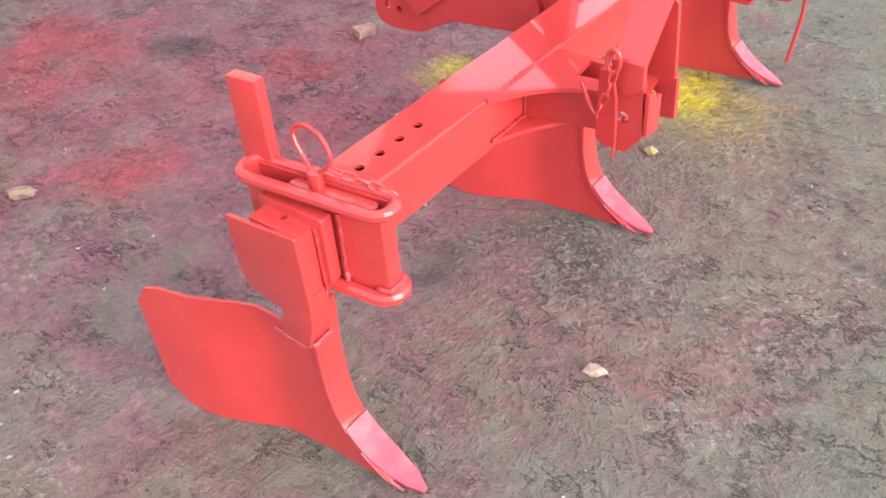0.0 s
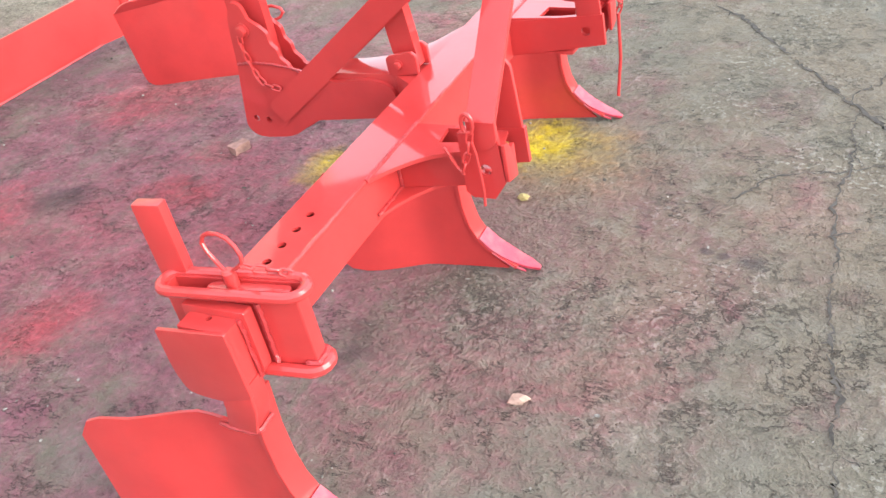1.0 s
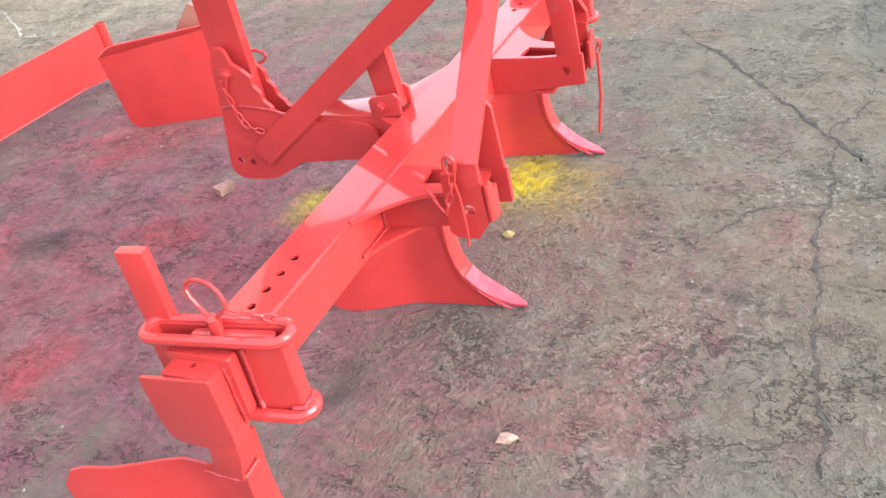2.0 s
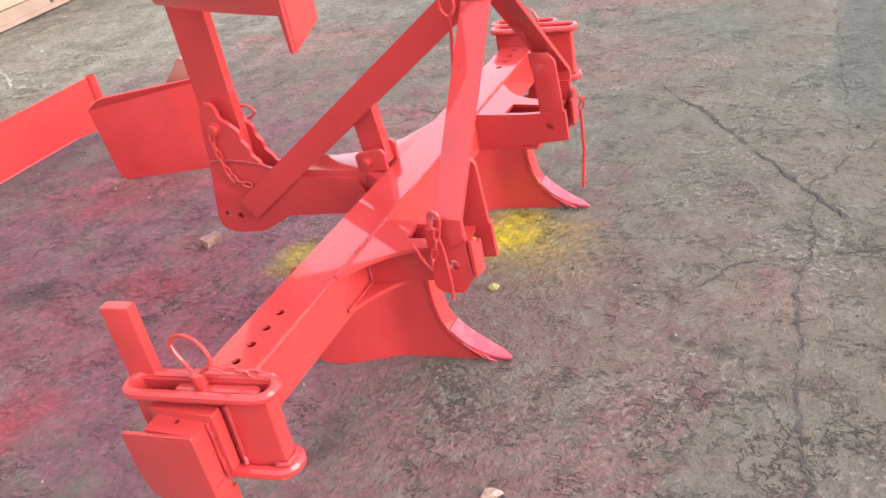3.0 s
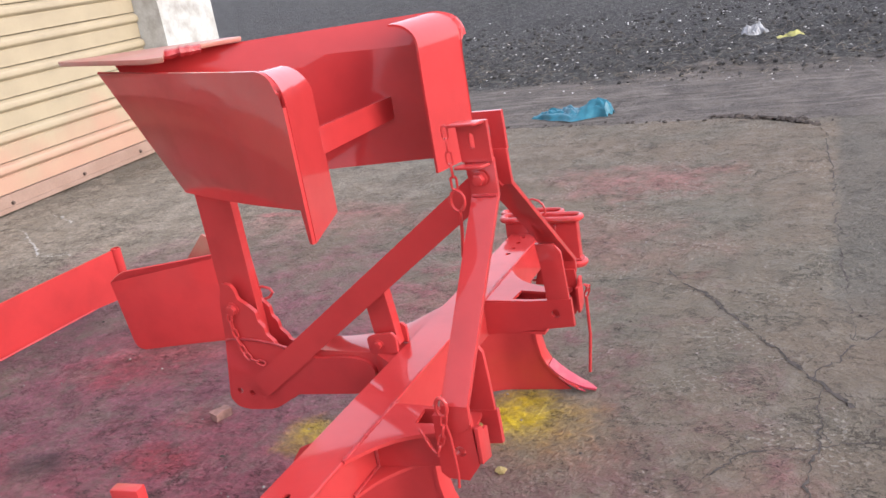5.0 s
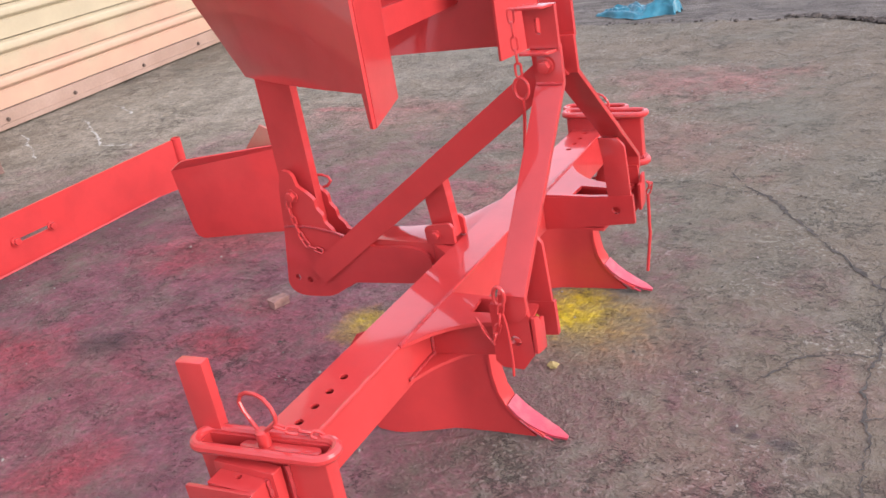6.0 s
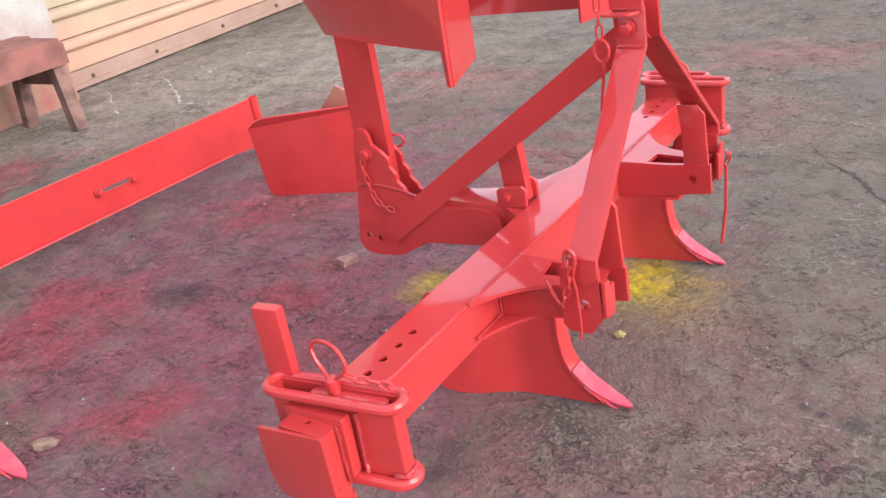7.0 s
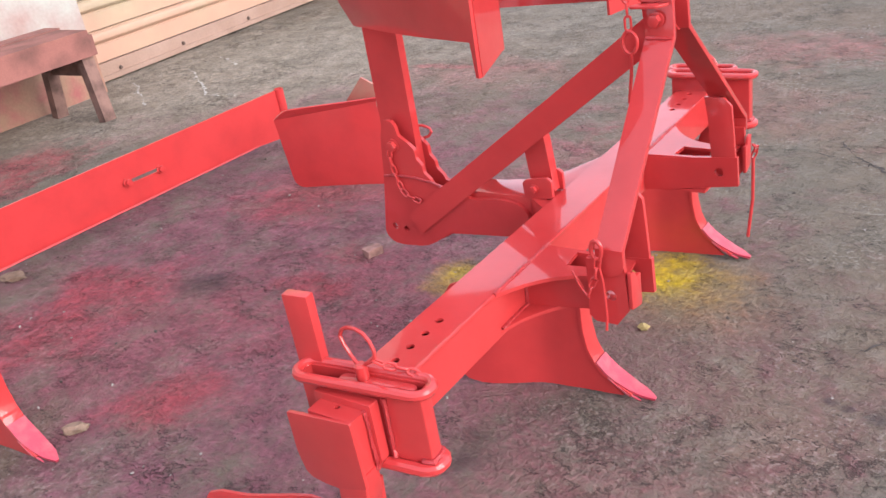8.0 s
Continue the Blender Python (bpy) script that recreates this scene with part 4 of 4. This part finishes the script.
part("hanging_pin", bm, red, plough)

# ---- the second implement ----
second = empty("ridger_with_board", (-1.39, 0, 0))
tagged(second, "second red ridger with a long slotted levelling board, on concrete", "plough")
ridger_body(second, 0.0, -0.872, 0.32, red_worn)
big = empty("ridger_body", (0.22, 1.24, 0))
big.parent = second
bm = bmesh.new()
corner = rounded([(-0.615, 0.0), (0.02, 0.0), (0.0, 0.402), (-0.648, 0.335)], [0.05, 0.02, 0, 0.0])
plate(bm, corner, 0.008, Matrix.Translation((-0.2, -0.14, 0)) @ pose(0, 0, 0, 0, 0, 18.6) @ XZ)
wing = part("wing", bm, red, big)
bm = bmesh.new()
plate(bm, rounded([(0.0, 0.0), (0.652, 0.0), (0.652, 0.014), (0.07, 0.046)], [0, 0, 0.0, 0.05]), 0.008, Matrix.Translation((-0.2, -0.14, 0)) @ pose(0, 0, 0, 0, 0, 18.6) @ Matrix.Translation((-0.648, 0.0, 0.3345)) @ pose(0, 0, 0, 0, -5.9, 0) @ pose(0, 0, 0, 28, 0, 0) @ XZ)
part("folded_edge", bm, red, big)
bm = bmesh.new()
plate(bm, [(-0.52, 0.36), (-0.28, 0.36), (-0.30, 0.45), (-0.39, 0.49)], 0.012, at_y(-0.18))
# the triangle's sunlit tone comes from its paint colour
part("gusset", bm, share_top, big, "gusset with a sunlit orange tone in its paint")
bm = bmesh.new()
B0 = Vector((-1.0, 1.312, 0))
outline = rounded([(0.0, 0.07), (0.2, 0.09), (2.1, 0.135), (2.1, 0.357), (0.0, 0.322)], [0.02, 0.02, 0, 0, 0.01])
hole = [(0.80, 0.222), (0.80, 0.206), (0.98, 0.213), (0.98, 0.229)]
plate(bm, outline, 0.008, Matrix.Translation(B0) @ pose(0, 0, 0, 0, 0, -90) @ XZ, [hole])
part("levelling_board", bm, red, second, "long red steel board with a slot")
bm = bmesh.new()
bar(bm, (-0.985, 1.09, 0.096), (-0.985, -0.82, 0.138), 0.036, 0.008, (1, 0, 0.5))
part("board_lip", bm, red, second)
bm = bmesh.new()
plate(bm, ring2(0, 0, 0.025, 18), 0.265, Matrix.Translation((-1.0, 1.335, 0.06)), [ring2(0, 0, 0.02, 18)])
part("hinge_tube", bm, red, second, "open-ended red steel hinge tube")
for x in (0.80, 0.98):
    bm = bmesh.new()
    hexhead(bm, (-0.992, 1.312 - x, 0.175 + 0.05 * x), (1, 0, 0), 0.016, 0.016)
    part("slot_bolt", bm, red, second)


# ---- bench ----
bench = empty("wooden_bench", (-4.52, 0.66, 0))
tagged(bench, "worn wooden bench dusted with red paint beside the wall", "bench")
for i, (x0, x1) in enumerate(((-0.28, -0.1), (-0.094, 0.09), (0.096, 0.28))):
    bm = bmesh.new()
    box(bm, (x0, -1.4, 0.556), (x1, 0.95 - 0.025 * i, 0.586 + (0.008, 0.0, 0.004)[i]))
    part("plank", bevelled(bm, 0.005), wood_red, bench)
for x in (-0.25, 0.262):
    bm = bmesh.new()
    box(bm, (x - 0.016, -1.35, 0.425), (x + 0.016, 0.925, 0.5555))
    part("apron", bevelled(bm, 0.005), wood_red, bench)
bm = bmesh.new()
box(bm, (-0.233, 0.885, 0.44), (0.245, 0.915, 0.5555))
part("end_board", bevelled(bm, 0.005), wood_red, bench)
for x in (-1, 1):
    for y in (0.84, -1.1):
        bm = bmesh.new()
        bar(bm, (x * 0.275, y, 0.0), (x * 0.205, y + 0.02, 0.555), 0.07, 0.085, (1, 0, 0), 0.007)
        part("leg", bm, wood_leg, bench)
bm = bmesh.new()
box(bm, (-0.215, 0.845, 0.3), (0.215, 0.875, 0.43))
part("cross_rail", bevelled(bm, 0.004), wood_leg, bench)


# ---- loose things ----
def lump(name, place, size, mat, label, category, seed, rough=0.35, turn=0):
    """A broken stone."""
    bm = bmesh.new()
    bmesh.ops.create_icosphere(bm, subdivisions=2, radius=1)
    for v in bm.verts:
        d = 1 + rough * noise.noise(v.co * 1.3 + Vector((seed, 0, 0))) + 0.25 * rough * noise.noise(v.co * 4 + Vector((0, seed, 0)))
        v.co = v.co * d
        v.co = Vector((v.co.x * size[0] / 2, v.co.y * size[1] / 2, v.co.z * size[2] / 2))
    low = min(v.co.z for v in bm.verts)
    for v in bm.verts:
        v.co.z -= low
    ob = finish(name, bm, mat, smooth=False)
    ob.location, ob.rotation_euler = (*place, height(*place) - 0.002), (0, 0, radians(turn))
    return tagged(ob, label, category)


lump("stone", (0.27, -0.463), (0.046, 0.028, 0.02), stone_pink, "small pinkish stone lying on the concrete", "stone", 2.2, 0.5, 30)
lump("stone", (0.008, 0.294), (0.032, 0.024, 0.02), stone_yellow, "tan stone dusted with yellow paint", "stone", 4.1, 0.5, 10)
lump("stone", (-1.305, -0.755), (0.076, 0.046, 0.026), stone_mat, "tan broken stone on the concrete", "stone", 6.3, 0.55, 40)
lump("stone", (-2.55, -0.21), (0.13, 0.07, 0.03), stone_mat, "flat dusty stone on the concrete", "stone", 8.4, 0.5, 20)
bm = bmesh.new()
box(bm, (-0.034, -0.021, 0), (0.034, 0.021, 0.03))
bmesh.ops.subdivide_edges(bm, edges=bm.edges, cuts=4, use_grid_fill=True)
for v in bm.verts:
    v.co += Vector((noise.noise(v.co * 30), noise.noise(v.co * 30 + Vector((9, 0, 0))), noise.noise(v.co * 30 + Vector((0, 9, 0))))) * 0.004
ob = finish("brick_piece", bm, brick_mat)
ob.location, ob.rotation_euler = (-1.13, 0.445, 0), (0, 0, radians(70))
tagged(ob, "dusty broken piece of brick on the concrete", "brick")


def crumple(name, place, size, mat, label, category, seed, turn=0):
    """A crumpled plastic bag."""
    bm = bmesh.new()
    bmesh.ops.create_grid(bm, x_segments=44, y_segments=30, size=0.5)
    for v in bm.verts:
        x, y = v.co.x, v.co.y
        edge = max(0, 1 - (abs(x) * 2) ** 4) * max(0, 1 - (abs(y) * 2) ** 4)
        wob = noise.noise((x * 3.2 + seed, y * 3.2, 0)) * 0.6 + abs(noise.noise((x * 6, y * 6 + seed, 1))) * 0.45 + 0.12 * noise.noise((x * 18, y * 18, seed)) + 0.55 * math.exp(-((x - 0.3) ** 2 + y ** 2) / 0.04)
        shape = 1 + 0.35 * noise.noise((math.atan2(y, x) * 1.3, seed, 0))
        v.co = Vector((x * size[0] * shape, y * size[1] * shape, max(0.004, edge * size[2] * (0.45 + wob))))
    ob = finish(name, bm, mat)
    ob.location, ob.rotation_euler = (*place, height(*place)), (0, 0, radians(turn))
    return tagged(ob, label, category)


def empty_sack(place, turn):
    """A limp plastic sack: a low tail, a sagging middle and one end bunched up."""
    bm = bmesh.new()
    bmesh.ops.create_grid(bm, x_segments=64, y_segments=34, size=0.5)
    for v in bm.verts:
        x, y = v.co.x, v.co.y
        across = max(0.0, 1 - (abs(y) * 2) ** 2.2)
        crest = np.interp(x, (-0.5, -0.44, -0.3, -0.1, 0.1, 0.2, 0.3, 0.4, 0.47, 0.5), (0.0, 0.035, 0.06, 0.07, 0.06, 0.08, 0.135, 0.125, 0.1, 0.0))
        fold = abs(noise.noise((x * 5.5 + y * 3.0, y * 4.0, 2.0))) * 0.07 + abs(noise.noise((x * 13, y * 9, 5.0))) * 0.025 - 0.02
        wide = 0.36 * (0.72 + 0.28 * math.cos(x * 5.0) + 0.25 * noise.noise((x * 4, 0.0 if y > 0 else 7.0, 1.0)))
        v.co = Vector((x * 0.7 + 0.03 * noise.noise((y * 5, x * 3, 4)), y * wide + 0.04 * noise.noise((x * 4, y * 2, 9)), max(0.004, (crest + fold) * across)))
    ob = finish("plastic_bag", bm, blue)
    ob.location, ob.rotation_euler = (*place, height(*place)), (0, 0, radians(turn))
    return tagged(ob, "crumpled blue plastic bag lying on the dirt", "bag")


empty_sack((-1.2, 5.4), -10)
crumple("plastic_scrap", (0.34, 8.55), (0.3, 0.16, 0.05), yellow_bag, "yellowish plastic scrap lying on the soil", "litter", 5.0, 10)
crumple("plastic_scrap", (-0.05, 9.0), (0.3, 0.26, 0.14), grey_bag, "crumpled white plastic scrap lying on the soil", "litter", 7.0, 40)


# ---- cracks, grit and litter ----
def crack(points, wide, seed):
    """A crack filled with dark grit, along a ragged line."""
    rnd = random.Random(seed)
    bm = bmesh.new()

    def strip(line, wide, fade):
        pts = []
        for a, b in zip(line, line[1:]):
            a, b = Vector(a), Vector(b)
            k = max(2, int((b - a).length / 0.011))
            pts += [a.lerp(b, i / k) for i in range(k)]
        pts = [p + Vector((rnd.gauss(0, 0.004) + 0.02 * noise.noise((p.x * 9, p.y * 9, seed)), rnd.gauss(0, 0.004) + 0.02 * noise.noise((p.x * 9, p.y * 9, seed + 40)))) for p in pts]
        last = None
        for i, p in enumerate(pts[:-1]):
            d = (pts[i + 1] - p).normalized()
            run = min(1, (i + 1) / len(pts) * 4) * (min(1, (len(pts) - i) / len(pts) * 2) if fade else 1)
            body = max(0.1, 0.55 + 1.1 * noise.noise((p.x * 13, p.y * 13, seed + 5)))
            w = wide * body * rnd.uniform(0.45, 1.0) * (0.3 + 0.7 * run) / 2
            side = Vector((-d.y, d.x)) * w
            pair = [bm.verts.new((*(p + q * side), height(*(p + q * side)) + (0.0022 if wide < 0.05 else 0.01))) for q in (-1, 1)]
            if last:
                bm.faces.new((last[0], last[1], pair[1], pair[0]))
            last = pair
        return pts

    main = strip([Vector(p) for p in points], wide, False)
    # short side breaks off the main line
    if 0.007 < wide < 0.05:
        for i in range(6, len(main) - 2, 9):
            if rnd.random() < 0.65:
                d = (main[i + 1] - main[i]).normalized()
                turn = rnd.choice((-1, 1)) * rnd.uniform(0.6, 1.2)
                e = Vector((d.x * math.cos(turn) - d.y * math.sin(turn), d.x * math.sin(turn) + d.y * math.cos(turn)))
                far_end = main[i] + e * rnd.uniform(0.025, 0.09)
                strip([main[i], far_end, far_end + d * rnd.uniform(0.01, 0.04)], wide * 0.5, True)
    ob = finish("ground_crack", bm, crack_mat)
    return tagged(ob, "dark grit-filled crack across the concrete", "crack", kind="stuff")


crack([(0.17, 1.95), (0.297, 1.72), (0.439, 1.571), (0.592, 1.304), (0.775, 1.027), (0.845, 0.924), (0.941, 0.786)], 0.026, 1)
crack([(0.845, 0.924), (0.858, 0.583), (0.812, 0.382), (0.85, 0.192), (0.856, -0.129), (0.888, -0.303), (0.9, -0.6)], 0.015, 2)
crack([(1.5, 1.9), (1.035, 1.361), (0.902, 1.103), (0.809, 0.945)], 0.014, 3)
crack([(0.508, 0.287), (0.657, 0.502), (0.802, 0.547), (1.1, 0.66)], 0.008, 4)
crack([(0.404, 1.62), (0.1, 1.75), (-0.2, 1.7)], 0.008, 5)
crack([(0.941, 0.786), (1.1, 0.72), (1.35, 0.62)], 0.007, 6)
crack([(0.96, 1.17), (0.927, 1.63), (0.883, 2.24), (0.862, 3.09), (0.82, 3.7), (0.8, 4.2), (0.7, 4.42)], 0.012, 7)
crack([(0.1, 4.87), (0.25, 4.79), (0.42, 4.67), (0.58, 4.55), (0.68, 4.47)], 0.13, 8)
crack([(-1.55, 4.95), (-1.2, 4.9), (-0.8, 4.87), (-0.3, 4.82), (0.05, 4.77)], 0.022, 9)
chalk = material("pale_scrape", (0.62, 0.6, 0.56), rough=0.95, vary=0.3, scale=20, fine=90)
for i, line in enumerate(([(-4.96, 2.27), (-4.6, 2.04), (-4.22, 1.8)], [(-4.74, 2.635), (-4.39, 2.42), (-4.1, 2.22), (-3.88, 2.05)], [(-4.75, 2.98), (-4.3, 2.75)], [(-3.9, 2.05), (-3.6, 2.1)])):
    ob = crack(line, 0.028, 30 + i)
    ob.data.materials[0] = chalk
    tagged(ob, "pale scraped line on the concrete", "scrape", kind="stuff")


def scatter(name, mat, count, region, sizes, seed, label, category, flat=0.5, keep=None):
    """Many small broken lumps in one object."""
    rnd = random.Random(seed)
    ball = bmesh.new()
    bmesh.ops.create_icosphere(ball, subdivisions=1, radius=1)
    ball.verts.index_update()
    shape, sides = [v.co.copy() for v in ball.verts], [[v.index for v in f.verts] for f in ball.faces]
    ball.free()
    verts, faces = [], []
    n = 0
    while n < count:
        x, y = rnd.uniform(region[0], region[1]), rnd.uniform(region[2], region[3])
        if keep and not keep(x, y, rnd):
            continue
        n += 1
        r = sizes[0] + (sizes[1] - sizes[0]) * rnd.random() ** 2.5
        m = Matrix.Translation((x, y, height(x, y) + r * flat * 0.4)) @ Euler((rnd.uniform(-0.4, 0.4), rnd.uniform(-0.4, 0.4), rnd.uniform(0, 6.3))).to_matrix().to_4x4() @ Matrix.Diagonal((r * rnd.uniform(0.8, 1.6), r * rnd.uniform(0.6, 1.1), r * flat, 1))
        first = len(verts)
        verts += [m @ (c * rnd.uniform(0.7, 1.25)) for c in shape]
        faces += [[first + i for i in f] for f in sides]
    me = bpy.data.meshes.new(name)
    me.from_pydata(verts, [], faces)
    me.materials.append(mat)
    return tagged(new(name, me), label, category, kind="stuff")


def on_soil(x, y, rnd):
    return y > field_edge(x) - 0.25 and not (x < -5.0 and y < 6.4)


soil_clod = material("dark_soil_clod", (0.07, 0.068, 0.066), rough=1.0, vary=0.3, scale=6, fine=60, bump=0.8)
grit_mat = material("pale_grit", (0.36, 0.33, 0.3), rough=0.95, vary=0.3, scale=40)
dark_grit = material("dark_grit", (0.09, 0.075, 0.065), rough=1.0, vary=0.3, scale=40)
scatter("soil_clods", soil_clod, 3200, (-6.0, 4.5, 6.3, 13.0), (0.008, 0.036), 11, "dark clods of tilled soil", "soil", 0.7, on_soil)
scatter("pale_litter", white_bag, 1500, (-5.5, 4.5, 5.9, 14.0), (0.004, 0.02), 12, "scattered pale plastic scraps and stones on the soil", "litter", 0.35, lambda x, y, r: y > field_edge(x) - 0.6 and r.random() < 0.4 + 0.6 * (noise.noise((x, y, 3)) > 0.0))
scatter("grit", grit_mat, 900, (-3.2, 1.9, -1.6, 3.8), (0.0012, 0.006), 13, "pale grit scattered over the concrete", "grit", 0.6)
scatter("dark_grit", dark_grit, 500, (-3.2, 2.2, -1.6, 4.2), (0.0015, 0.007), 14, "dark crumbs of dirt on the concrete", "grit", 0.5)
scatter("edge_debris", dark_grit, 260, (0.05, 0.75, 4.3, 5.0), (0.006, 0.035), 16, "dark heap of dirt along the slab's edge", "rubble", 0.7, lambda x, y, r: abs(y - np.interp(x, (0.1, 0.42, 0.68), (4.87, 4.67, 4.47))) < 0.06)
scatter("edge_rubble", dark_grit, 90, (-2.6, 0.9, 4.0, 5.6), (0.006, 0.03), 15, "small rubble along the slab's edge", "rubble", 0.5, lambda x, y, r: abs(y - np.interp(x, (-1.6, 0.15, 0.5), (4.95, 4.75, 4.62)) - 0.06) < 0.14)


def straws(name, count, seed):
    """Dry stalks lying on and standing in the soil."""
    rnd = random.Random(seed)
    bm = bmesh.new()
    for _ in range(count):
        x = rnd.uniform(-5, 3.5)
        y = field_edge(x) + rnd.uniform(-0.5, 3.0) if rnd.random() < 0.6 else field_edge(x) + rnd.uniform(-0.3, 0.6)
        a, up, ln = rnd.uniform(0, 6.3), rnd.choice((0.05, 0.1, 0.2, 0.9)), rnd.uniform(0.03, 0.12)
        p = Vector((x, y, height(x, y) + 0.012))
        d = Vector((math.cos(a), math.sin(a), up)).normalized()
        k = Vector((rnd.gauss(0, 0.2), rnd.gauss(0, 0.2), 0))
        sweep(bm, [p, p + d * ln * 0.5, p + (d + k).normalized() * ln], [0.0034, 0.0028, 0.0016], n=4)
    ob = finish(name, bm, twig_mat)
    return tagged(ob, "dry straw and stalks strewn over the soil edge", "straw", kind="stuff")


straws("straw", 1000, 21)
